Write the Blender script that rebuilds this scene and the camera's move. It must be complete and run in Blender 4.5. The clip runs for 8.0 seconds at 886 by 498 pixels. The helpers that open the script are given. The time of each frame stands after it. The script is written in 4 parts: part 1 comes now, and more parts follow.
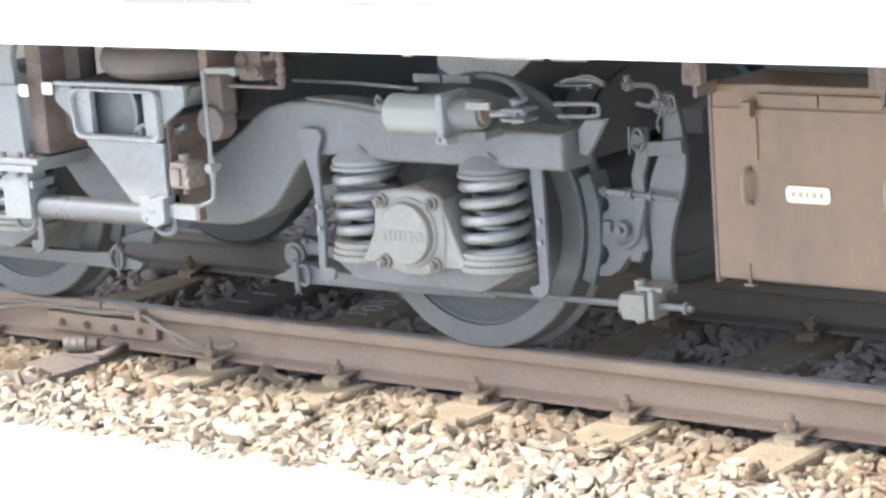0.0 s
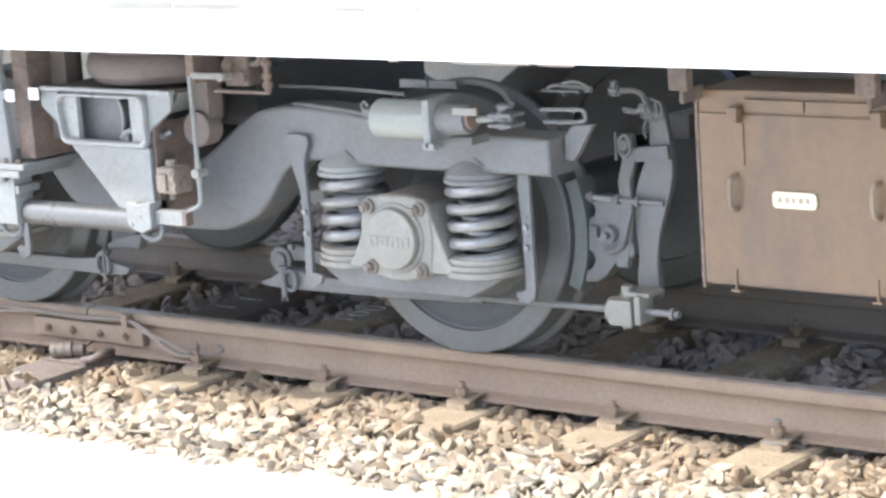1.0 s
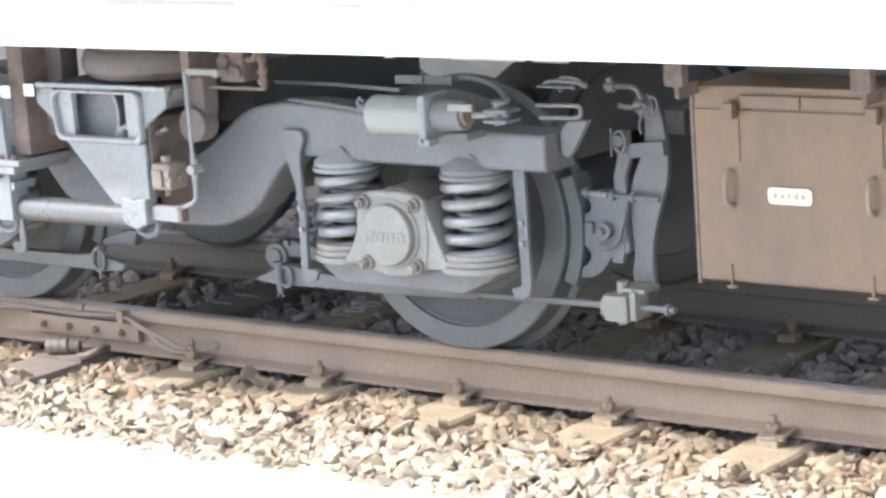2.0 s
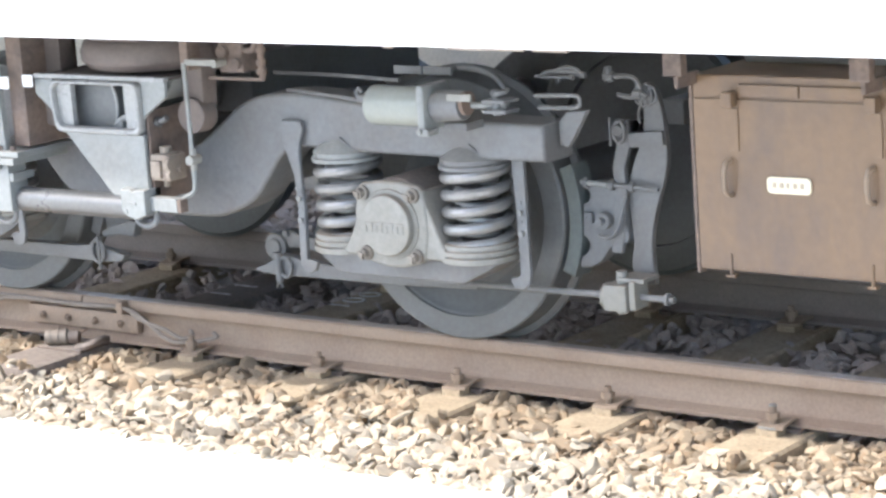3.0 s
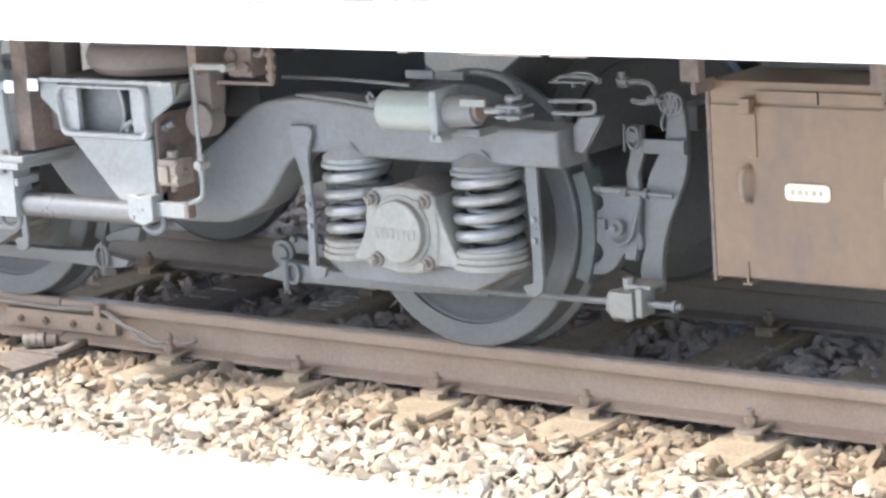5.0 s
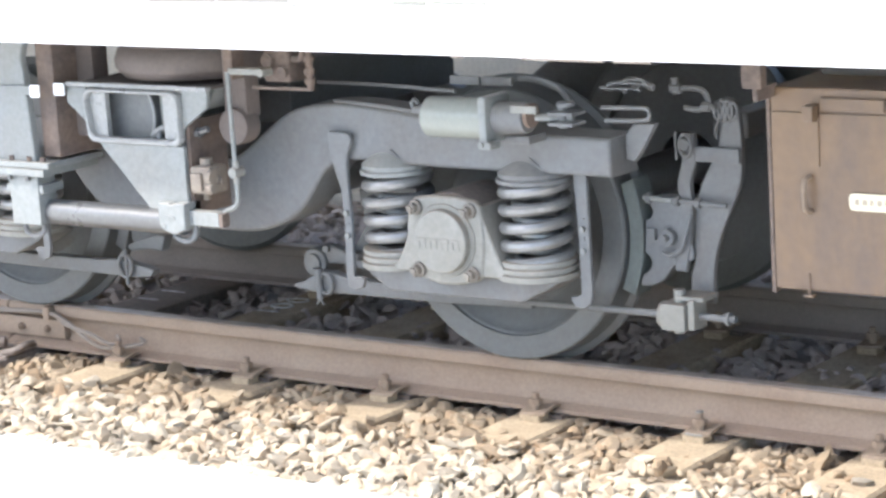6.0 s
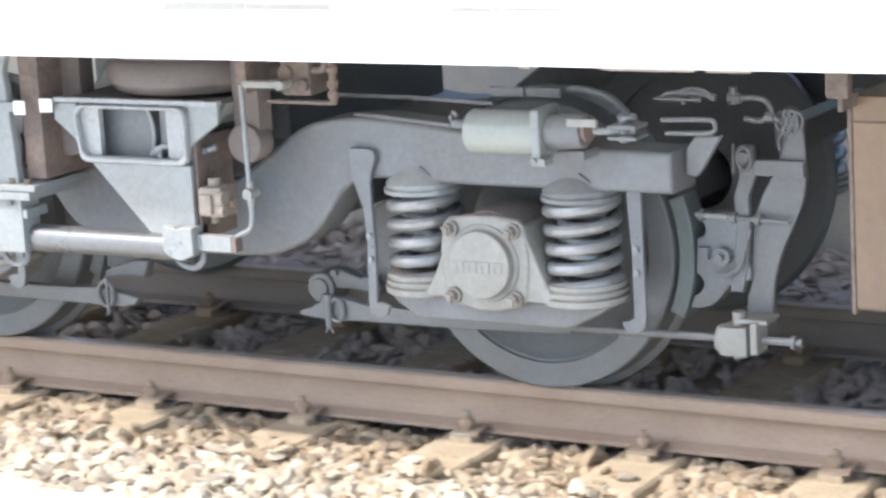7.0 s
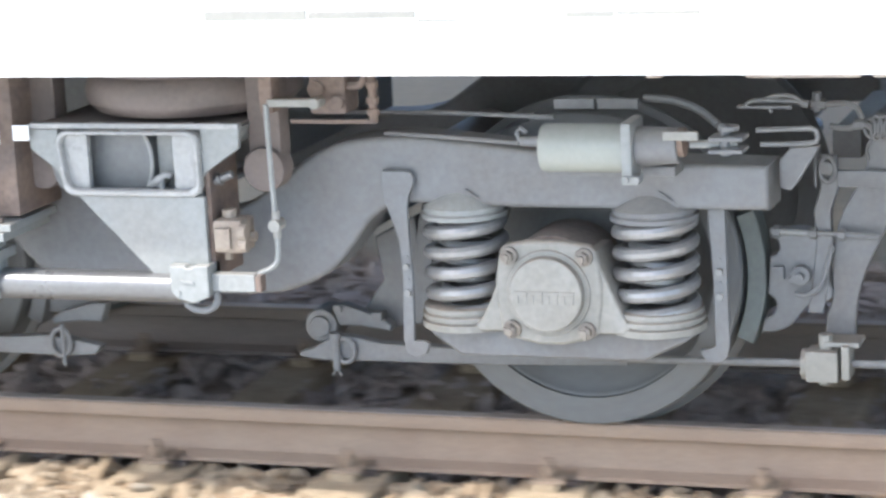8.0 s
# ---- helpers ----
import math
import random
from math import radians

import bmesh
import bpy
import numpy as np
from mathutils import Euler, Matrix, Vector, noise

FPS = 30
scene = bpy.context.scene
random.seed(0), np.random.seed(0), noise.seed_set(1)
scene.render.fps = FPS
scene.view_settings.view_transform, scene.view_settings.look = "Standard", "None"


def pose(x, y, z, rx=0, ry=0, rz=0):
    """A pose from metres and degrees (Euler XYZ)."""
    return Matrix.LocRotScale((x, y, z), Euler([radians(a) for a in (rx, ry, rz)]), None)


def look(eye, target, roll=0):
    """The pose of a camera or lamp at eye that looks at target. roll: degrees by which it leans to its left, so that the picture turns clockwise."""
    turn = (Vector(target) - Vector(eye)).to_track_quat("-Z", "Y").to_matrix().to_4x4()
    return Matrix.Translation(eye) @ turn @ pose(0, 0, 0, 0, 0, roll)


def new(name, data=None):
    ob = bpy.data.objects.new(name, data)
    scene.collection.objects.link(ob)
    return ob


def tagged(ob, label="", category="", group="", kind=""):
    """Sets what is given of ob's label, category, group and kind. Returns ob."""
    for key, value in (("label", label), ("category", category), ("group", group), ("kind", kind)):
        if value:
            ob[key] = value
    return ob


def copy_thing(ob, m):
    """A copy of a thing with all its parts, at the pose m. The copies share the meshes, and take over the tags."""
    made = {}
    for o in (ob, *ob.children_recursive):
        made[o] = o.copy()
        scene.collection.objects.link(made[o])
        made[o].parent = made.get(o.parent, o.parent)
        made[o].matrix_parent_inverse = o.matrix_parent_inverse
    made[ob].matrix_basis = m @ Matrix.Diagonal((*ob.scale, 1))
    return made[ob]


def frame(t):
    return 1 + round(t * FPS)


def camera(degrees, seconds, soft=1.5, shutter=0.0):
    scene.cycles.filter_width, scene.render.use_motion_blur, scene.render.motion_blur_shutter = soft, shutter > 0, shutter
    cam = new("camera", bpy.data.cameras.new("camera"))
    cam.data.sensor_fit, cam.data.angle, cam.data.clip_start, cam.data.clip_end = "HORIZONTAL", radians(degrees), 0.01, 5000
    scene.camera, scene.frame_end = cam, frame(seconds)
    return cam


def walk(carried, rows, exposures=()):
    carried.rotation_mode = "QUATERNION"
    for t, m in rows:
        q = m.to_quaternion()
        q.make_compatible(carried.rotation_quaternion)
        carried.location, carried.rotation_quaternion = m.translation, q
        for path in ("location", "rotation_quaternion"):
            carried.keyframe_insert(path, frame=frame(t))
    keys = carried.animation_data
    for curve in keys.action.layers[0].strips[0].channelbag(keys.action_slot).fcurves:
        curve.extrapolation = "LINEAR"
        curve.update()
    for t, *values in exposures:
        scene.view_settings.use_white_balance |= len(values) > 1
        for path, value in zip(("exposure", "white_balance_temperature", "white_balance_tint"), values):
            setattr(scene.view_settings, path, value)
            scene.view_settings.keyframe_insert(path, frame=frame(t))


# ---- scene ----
# ---- camera ----
SHUTTER = 0.5
EYE = (4.904, -6.386, 1.950)
cam = camera(19.73, 8.0, soft=2.7, shutter=SHUTTER)


def aim(yaw, pitch, roll):
    a, b = radians(yaw), radians(pitch)
    way = Vector((-math.sin(a) * math.cos(b), math.cos(a) * math.cos(b), math.sin(b)))
    return look(EYE, Vector(EYE) + way, roll)


VIEW = [
    (0.0, 38.555, -11.386, -4.056), (0.5, 38.416, -11.347, -4.036), (1.0, 38.240, -11.284, -3.974),
    (1.5, 38.163, -11.309, -3.945), (3.0, 38.143, -11.604, -4.115), (3.5, 38.165, -11.658, -4.071),
    (4.0, 38.121, -11.670, -4.008), (4.2, 38.064, -11.556, -3.985), (5.3, 37.362, -11.618, -3.845), (5.5, 37.133, -11.658, -3.803), (6.0, 36.493, -11.576, -3.600),
    (6.5, 34.477, -11.354, -3.508), (7.0, 31.104, -11.833, -3.428), (7.5, 26.709, -11.941, -3.504),
    (8.0, 19.765, -12.324, -3.205),
]
EXPOSURE = 1.96
walk(cam, [(t, aim(a, b, c)) for t, a, b, c in VIEW], exposures=((0.0, EXPOSURE, 6200, 10), (8.0, EXPOSURE, 6200, 10)))

# ---- light ----
SUN_FROM = Vector((-0.40, -0.478, 0.83)).normalized()
sky = bpy.data.worlds.new("sky")
scene.world = sky
sky.use_nodes = True
tex = sky.node_tree.nodes.new("ShaderNodeTexSky")
tex.sky_type, tex.sun_disc = "NISHITA", False
tex.sun_elevation = math.asin(SUN_FROM.z)
tex.sun_rotation = math.atan2(SUN_FROM.x, SUN_FROM.y)
tex.dust_density, tex.air_density = 2.4, 1.0
background = sky.node_tree.nodes["Background"]
background.inputs["Strength"].default_value = 0.15
sky.node_tree.links.new(tex.outputs["Color"], background.inputs["Color"])
sun_lamp = bpy.data.lights.new("sun", "SUN")
sun_lamp.energy, sun_lamp.angle, sun_lamp.color = 1.8, radians(2.5), (1.0, 0.97, 0.925)
sun = new("sun", sun_lamp)
sun.matrix_world = look((0, 0, 30), Vector((0, 0, 30)) - SUN_FROM)


# ---- materials ----
def material(name, colour, rough=0.6, metal=0.0, dirt=None, dirt_amount=0.35, grain=60.0, patch=4.0,
             bump=0.06, vary=0.09, spec=0.4, island=0.0, top=None, top_amount=0.0, streak=1.0):
    """A painted, rusted or mineral surface: grain and patches at real size, dirt in patches, dust on upward faces."""
    mat = bpy.data.materials.new(name)
    mat.use_nodes = True
    tree = mat.node_tree
    node, link = tree.nodes.new, tree.links.new
    shader = tree.nodes["Principled BSDF"]
    shader.inputs["Metallic"].default_value = metal
    shader.inputs["Specular IOR Level"].default_value = spec
    place = node("ShaderNodeTexCoord")
    small, large = node("ShaderNodeTexNoise"), node("ShaderNodeTexNoise")
    small.inputs["Scale"].default_value, small.inputs["Detail"].default_value = grain, 6
    large.inputs["Scale"].default_value, large.inputs["Detail"].default_value = patch, 5
    large.inputs["Roughness"].default_value = 0.65
    link(place.outputs["Object"], small.inputs["Vector"])
    run = node("ShaderNodeMapping")
    run.inputs["Scale"].default_value = (1, 1, streak)
    link(place.outputs["Object"], run.inputs["Vector"])
    link(run.outputs["Vector"], large.inputs["Vector"])
    value = node("ShaderNodeMapRange")
    value.inputs["From Min"].default_value, value.inputs["From Max"].default_value = 0.3, 0.7
    value.inputs["To Min"].default_value, value.inputs["To Max"].default_value = 1 - vary, 1 + vary
    link(small.outputs["Fac"], value.inputs["Value"])
    base = node("ShaderNodeMix")
    base.data_type = "RGBA"
    ramp = node("ShaderNodeMapRange")
    ramp.inputs["From Min"].default_value, ramp.inputs["From Max"].default_value = 0.42, 0.68
    ramp.inputs["To Max"].default_value = dirt_amount
    link(large.outputs["Fac"], ramp.inputs["Value"])
    link(ramp.outputs["Result"], base.inputs["Factor"])
    base.inputs["A"].default_value = (*colour, 1)
    base.inputs["B"].default_value = (*(dirt or [c * 0.6 for c in colour]), 1)
    colour_out = base.outputs["Result"]
    if top:
        geo, axis, dust = node("ShaderNodeNewGeometry"), node("ShaderNodeSeparateXYZ"), node("ShaderNodeMix")
        dust.data_type = "RGBA"
        link(geo.outputs["Normal"], axis.inputs["Vector"])
        lie = node("ShaderNodeMapRange")
        lie.inputs["From Min"].default_value, lie.inputs["From Max"].default_value = 0.1, 0.8
        lie.inputs["To Max"].default_value = top_amount
        link(axis.outputs["Z"], lie.inputs["Value"])
        link(lie.outputs["Result"], dust.inputs["Factor"])
        link(colour_out, dust.inputs["A"])
        dust.inputs["B"].default_value = (*top, 1)
        colour_out = dust.outputs["Result"]
    scaled = node("ShaderNodeVectorMath")
    scaled.operation = "SCALE"
    link(colour_out, scaled.inputs[0])
    link(value.outputs["Result"], scaled.inputs["Scale"])
    final = scaled.outputs["Vector"]
    if island:
        geo2, shade = node("ShaderNodeNewGeometry"), node("ShaderNodeValToRGB")
        shade.color_ramp.interpolation = "LINEAR"
        tints = [(0.0, (0.62, 0.57, 0.51)), (0.20, (0.90, 0.84, 0.76)), (0.42, (1.10, 1.00, 0.86)),
                 (0.58, (1.02, 0.86, 0.70)), (0.74, (1.18, 1.12, 1.01)), (1.0, (1.46, 1.41, 1.31))]
        while len(shade.color_ramp.elements) < len(tints):
            shade.color_ramp.elements.new(0.5)
        for e, (p, c) in zip(shade.color_ramp.elements, tints):
            e.position, e.color = p, (*c, 1)
        link(geo2.outputs["Random Per Island"], shade.inputs["Fac"])
        both = node("ShaderNodeVectorMath")
        both.operation = "MULTIPLY"
        link(final, both.inputs[0])
        link(shade.outputs["Color"], both.inputs[1])
        final = both.outputs["Vector"]
    link(final, shader.inputs["Base Color"])
    gloss = node("ShaderNodeMapRange")
    gloss.inputs["To Min"].default_value, gloss.inputs["To Max"].default_value = max(rough - 0.12, 0.05), min(rough + 0.15, 1)
    link(large.outputs["Fac"], gloss.inputs["Value"])
    link(gloss.outputs["Result"], shader.inputs["Roughness"])
    relief = node("ShaderNodeBump")
    relief.inputs["Strength"].default_value, relief.inputs["Distance"].default_value = bump, 0.004
    link(small.outputs["Fac"], relief.inputs["Height"])
    link(relief.outputs["Normal"], shader.inputs["Normal"])
    return mat


DUST = (0.264, 0.244, 0.211)
GREY = material("grey_bogie_paint", (0.137, 0.143, 0.145), 0.48, dirt=(0.123, 0.116, 0.106), dirt_amount=0.8, patch=3.0, top=DUST, top_amount=0.5)
LIGHT_GREY = material("light_grey_paint", (0.203, 0.214, 0.206), 0.34, dirt=(0.179, 0.171, 0.153), dirt_amount=0.5, top=(0.321, 0.301, 0.258), top_amount=0.5)
ENAMEL = material("pale_greenish_enamel", (0.235, 0.248, 0.221), 0.22, dirt=(0.206, 0.203, 0.175), dirt_amount=0.2, bump=0.02, vary=0.04, top=(0.323, 0.317, 0.279), top_amount=0.4)
CAST = material("dusty_cast_steel", (0.229, 0.227, 0.205), 0.6, dirt=(0.178, 0.169, 0.142), dirt_amount=0.6, top=(0.270, 0.211, 0.153), top_amount=0.55, bump=0.12)
SPRING = material("spring_steel_paint", (0.246, 0.246, 0.238), 0.30, metal=0.4, dirt=(0.180, 0.168, 0.152), dirt_amount=0.5)
# lighter copy of the grey paint, for the ring that catches the sky
PALE = material("skylit_grey_paint", (0.275, 0.280, 0.270), 0.28, dirt=(0.220, 0.212, 0.192), dirt_amount=0.4, top=(0.33, 0.31, 0.28), top_amount=0.4)
SILVER = material("silver_paint", (0.140, 0.141, 0.138), 0.30, metal=0.45, dirt=(0.120, 0.116, 0.108), dirt_amount=0.4, bump=0.03)
WHITE = material("white_body_paint", (0.820, 0.820, 0.810), 0.3, dirt=(0.780, 0.770, 0.740), dirt_amount=0.3, vary=0.02, bump=0.02)
NUT = material("dusty_brown_nut", (0.215, 0.195, 0.165), 0.6, dirt=(0.124, 0.099, 0.079), dirt_amount=0.7, patch=20.0)
FADED = material("faded_pale_lettering", (0.225, 0.220, 0.192), 0.5, vary=0.05)
GLEAM = material("pale_gleam_grey", (0.272, 0.261, 0.228), 0.5, vary=0.05)
RUST = material("brown_rusty_steel", (0.157, 0.116, 0.090), 0.75, dirt=(0.094, 0.077, 0.069), dirt_amount=0.9, patch=9.0, bump=0.25, vary=0.18, top=DUST, top_amount=0.3)
BOX = material("brown_dusty_box_paint", (0.166, 0.109, 0.064), 0.34, dirt=(0.112, 0.082, 0.063), dirt_amount=1.0, patch=5.0, grain=35, bump=0.05, vary=0.06, streak=0.45)
HANDLE = material("rubbed_brown_handle_paint", (0.240, 0.180, 0.125), 0.42, dirt=(0.150, 0.110, 0.080), dirt_amount=0.7, patch=14.0, vary=0.06)
CREAM = material("cream_plate_enamel", (0.667, 0.594, 0.435), 0.4, vary=0.05)
INK = material("dark_lettering", (0.363, 0.305, 0.231), 0.6)
DARK = material("grey_dusty_underframe", (0.468, 0.481, 0.501), 0.75, dirt=(0.390, 0.384, 0.370), dirt_amount=0.5)
RUBBER = material("dusty_brown_rubber", (0.122, 0.101, 0.089), 0.7, dirt=(0.173, 0.140, 0.117), dirt_amount=0.5)
TYRE = material("wheel_steel", (0.131, 0.138, 0.138), 0.5, metal=0.2, dirt=(0.119, 0.117, 0.106), dirt_amount=0.5)
GREEN = material("greenish_brake_shoe", (0.125, 0.143, 0.134), 0.7, dirt=(0.121, 0.128, 0.121), dirt_amount=0.4)
RAILSIDE = material("rusty_rail_steel", (0.281, 0.210, 0.152), 0.75, dirt=(0.228, 0.162, 0.116), dirt_amount=0.6, bump=0.15, grain=90, vary=0.10)
# darker copy of the rail steel: the far rail's shade put into its colour
RAILSHADE = material("shade_toned_rail_steel", (0.234, 0.196, 0.169), 0.8, dirt=(0.189, 0.157, 0.134), dirt_amount=0.6, bump=0.15, grain=90)
RAILHEAD = material("worn_rail_head", (0.446, 0.380, 0.314), 0.38, metal=0.4, dirt=(0.363, 0.289, 0.231), dirt_amount=0.6)
CLIP = material("dusty_rail_clip", (0.281, 0.214, 0.152), 0.7, dirt=(0.206, 0.142, 0.099), dirt_amount=0.6)
CONCRETE = material("weathered_sleeper_concrete", (0.367, 0.288, 0.190), 0.9, dirt=(0.272, 0.208, 0.136), dirt_amount=0.9, grain=80, patch=7.0, bump=0.6, vary=0.22)
TIMBER = material("old_dark_timber", (0.188, 0.153, 0.124), 0.85, dirt=(0.140, 0.107, 0.087), dirt_amount=0.6, bump=0.5, vary=0.2)
STONE = material("ballast_stone", (0.357, 0.326, 0.271), 0.9, dirt=(0.321, 0.270, 0.203), dirt_amount=0.5, grain=45, bump=0.3, vary=0.12, island=1.0)
BROWNER_STONE = material("browner_ballast", (0.264, 0.218, 0.161), 0.9, dirt=(0.217, 0.170, 0.120), dirt_amount=0.5, grain=45, bump=0.3, vary=0.12, island=1.0)
# ballast copy for the shaded bed, made paler and plainer to lift the dark
LIFTED_STONE = material("shade_lifted_ballast", (0.408, 0.342, 0.289), 0.9, dirt=(0.370, 0.293, 0.239), dirt_amount=0.6, grain=45, bump=0.3, vary=0.12)
EARTH = material("ballast_bed", (0.346, 0.297, 0.239), 0.95, dirt=(0.281, 0.239, 0.198), dirt_amount=0.6, bump=0.6, vary=0.2)
PAVING = material("pale_concrete", (0.740, 0.730, 0.700), 0.85, dirt=(0.660, 0.650, 0.610), dirt_amount=0.4, vary=0.06)
WALL = material("added_far_concrete", (0.600, 0.560, 0.490), 0.9, dirt=(0.440, 0.435, 0.420), dirt_amount=0.6, bump=0.3)
TAN = material("pale_rusty_casting", (0.233, 0.198, 0.157), 0.55, dirt=(0.162, 0.121, 0.092), dirt_amount=0.8, patch=18.0, bump=0.2)
CABLE = material("pale_bond_wire", (0.218, 0.182, 0.148), 0.6)
CHALK = material("worn_white_paint", (0.620, 0.600, 0.550), 0.8, dirt=(0.220, 0.200, 0.180), dirt_amount=1.0, patch=30.0)


# ---- mesh tools ----
def box(bm, x0, x1, y0, y1, z0, z1, bevel=0.0):
    m = Matrix.Translation(((x0 + x1) / 2, (y0 + y1) / 2, (z0 + z1) / 2)) @ Matrix.Diagonal((x1 - x0, y1 - y0, z1 - z0, 1))
    made = bmesh.ops.create_cube(bm, size=1, matrix=m)["verts"]
    if bevel:
        edges = {e for v in made for e in v.link_edges}
        bmesh.ops.bevel(bm, geom=list(edges), offset=bevel, segments=2, affect="EDGES", profile=0.6)
    return bm


def prism(bm, outline, y0, y1, bevel=0.0):
    """An outline in x and z, carried from y0 to y1."""
    front = [bm.verts.new((x, y0, z)) for x, z in outline]
    back = [bm.verts.new((x, y1, z)) for x, z in outline]
    n = len(outline)
    faces = [bm.faces.new(front), bm.faces.new(back[::-1])]
    sides = [bm.faces.new((front[i], back[i], back[(i + 1) % n], front[(i + 1) % n])) for i in range(n)]
    bmesh.ops.recalc_face_normals(bm, faces=faces + sides)
    if bevel:
        rim = list(faces[0].edges) + list(faces[1].edges)
        bmesh.ops.bevel(bm, geom=rim, offset=bevel, segments=3, affect="EDGES", profile=0.5)
    return bm


def cylinder(bm, a, b, r, r2=None, n=24, bevel=0.0):
    a, b = Vector(a), Vector(b)
    turn = (b - a).to_track_quat("Z", "Y").to_matrix().to_4x4()
    made = bmesh.ops.create_cone(bm, cap_ends=True, segments=n, radius1=r, radius2=r if r2 is None else r2,
                                 depth=(b - a).length, matrix=Matrix.Translation((a + b) / 2) @ turn)["verts"]
    if bevel:
        rims = [e for e in {e for v in made for e in v.link_edges}
                if abs((e.verts[0].co - e.verts[1].co).dot((b - a).normalized())) < 1e-4]
        bmesh.ops.bevel(bm, geom=rims, offset=bevel, segments=2, affect="EDGES", profile=0.5)
    return bm


def smooth_line(points, steps=6):
    pts = [Vector(p) for p in points]
    out = []
    for i in range(len(pts) - 1):
        p0, p1, p2, p3 = pts[max(i - 1, 0)], pts[i], pts[i + 1], pts[min(i + 2, len(pts) - 1)]
        for k in range(steps):
            t = k / steps
            out.append(0.5 * (2 * p1 + (p2 - p0) * t + (2 * p0 - 5 * p1 + 4 * p2 - p3) * t * t + (3 * p1 - p0 - 3 * p2 + p3) * t ** 3))
    return out + [pts[-1]]


def tube(bm, points, r, n=10, closed=False):
    pts = [Vector(p) for p in points]
    rings = []
    side = None
    for i, p in enumerate(pts):
        a = pts[i - 1] if i or closed else p
        b = pts[(i + 1) % len(pts)] if i < len(pts) - 1 or closed else p
        way = (b - a).normalized()
        if side is None:
            side = way.orthogonal().normalized()
        side = (side - way * side.dot(way)).normalized()
        up = way.cross(side)
        rings.append([bm.verts.new(p + r * (math.cos(2 * math.pi * k / n) * side + math.sin(2 * math.pi * k / n) * up)) for k in range(n)])
    pairs = list(zip(rings, rings[1:]))
    if closed:
        pairs.append((rings[-1], rings[0]))
    made = [bm.faces.new((a[k], a[(k + 1) % n], b[(k + 1) % n], b[k])) for a, b in pairs for k in range(n)]
    if not closed:
        made += [bm.faces.new(rings[0][::-1]), bm.faces.new(rings[-1])]
    bmesh.ops.recalc_face_normals(bm, faces=made)
    return bm


def lathe(bm, profile, centre, n=48):
    """Rings of (radius, y) round an axis along y."""
    cx, cy, cz = centre
    rings = [[bm.verts.new((cx + r * math.sin(2 * math.pi * k / n), cy + y, cz + r * math.cos(2 * math.pi * k / n))) for k in range(n)] for r, y in profile]
    made = [bm.faces.new((a[k], a[(k + 1) % n], b[(k + 1) % n], b[k])) for a, b in zip(rings, rings[1:]) for k in range(n)]
    if profile[0][0] != profile[-1][0] or profile[0][1] != profile[-1][1]:
        made += [bm.faces.new(rings[0]), bm.faces.new(rings[-1])]
    bmesh.ops.recalc_face_normals(bm, faces=made)
    return bm


def turned(bm, profile, x, y, n=32):
    """Rings of (radius, z) round an upright axis at x, y."""
    rings = [[bm.verts.new((x + r * math.cos(2 * math.pi * k / n), y + r * math.sin(2 * math.pi * k / n), z)) for k in range(n)] for r, z in profile]
    made = [bm.faces.new((a[k], a[(k + 1) % n], b[(k + 1) % n], b[k])) for a, b in zip(rings, rings[1:]) for k in range(n)]
    made += [bm.faces.new(rings[0]), bm.faces.new(rings[-1])]
    bmesh.ops.recalc_face_normals(bm, faces=made)
    return bm


def arc(cx, cz, r, a0, a1, n=12):
    return [(cx + r * math.cos(radians(a0 + (a1 - a0) * i / n)), cz + r * math.sin(radians(a0 + (a1 - a0) * i / n))) for i in range(n + 1)]


def B():
    return bmesh.new()


def finish(name, bm, mat, sharp=35):
    mesh = bpy.data.meshes.new(name)
    bm.to_mesh(mesh)
    bm.free()
    mesh.materials.append(mat)
    mesh.shade_smooth()
    mesh.set_sharp_from_angle(angle=radians(sharp))
    return mesh


def part(name, bm, mat, parent, label="", at=None):
    if at:
        bmesh.ops.translate(bm, verts=bm.verts, vec=-Vector(at))
    ob = new(name, finish(name, bm, mat))
    ob.parent = parent
    flat = ob.modifiers.new("flat_faces", "WEIGHTED_NORMAL")
    flat.keep_sharp = True
    if at:
        base = Vector((0, 0, 0))
        up = parent
        while up:
            base += up.location
            up = up.parent
        ob.location = Vector(at) - base
    if label:
        ob["label"] = label
    return ob


def thing(name, bm, mat, label, category, group="", kind=""):
    return tagged(new(name, finish(name, bm, mat)), label, category, group, kind)


CENTRE = 0.5665   # track centre line
AXLE = -0.012     # axle of the leading wheelset
BASE = 2.10       # wheelbase
MID = AXLE - BASE / 2
R = 0.43


def mirror_y(y):
    return 2 * CENTRE - y


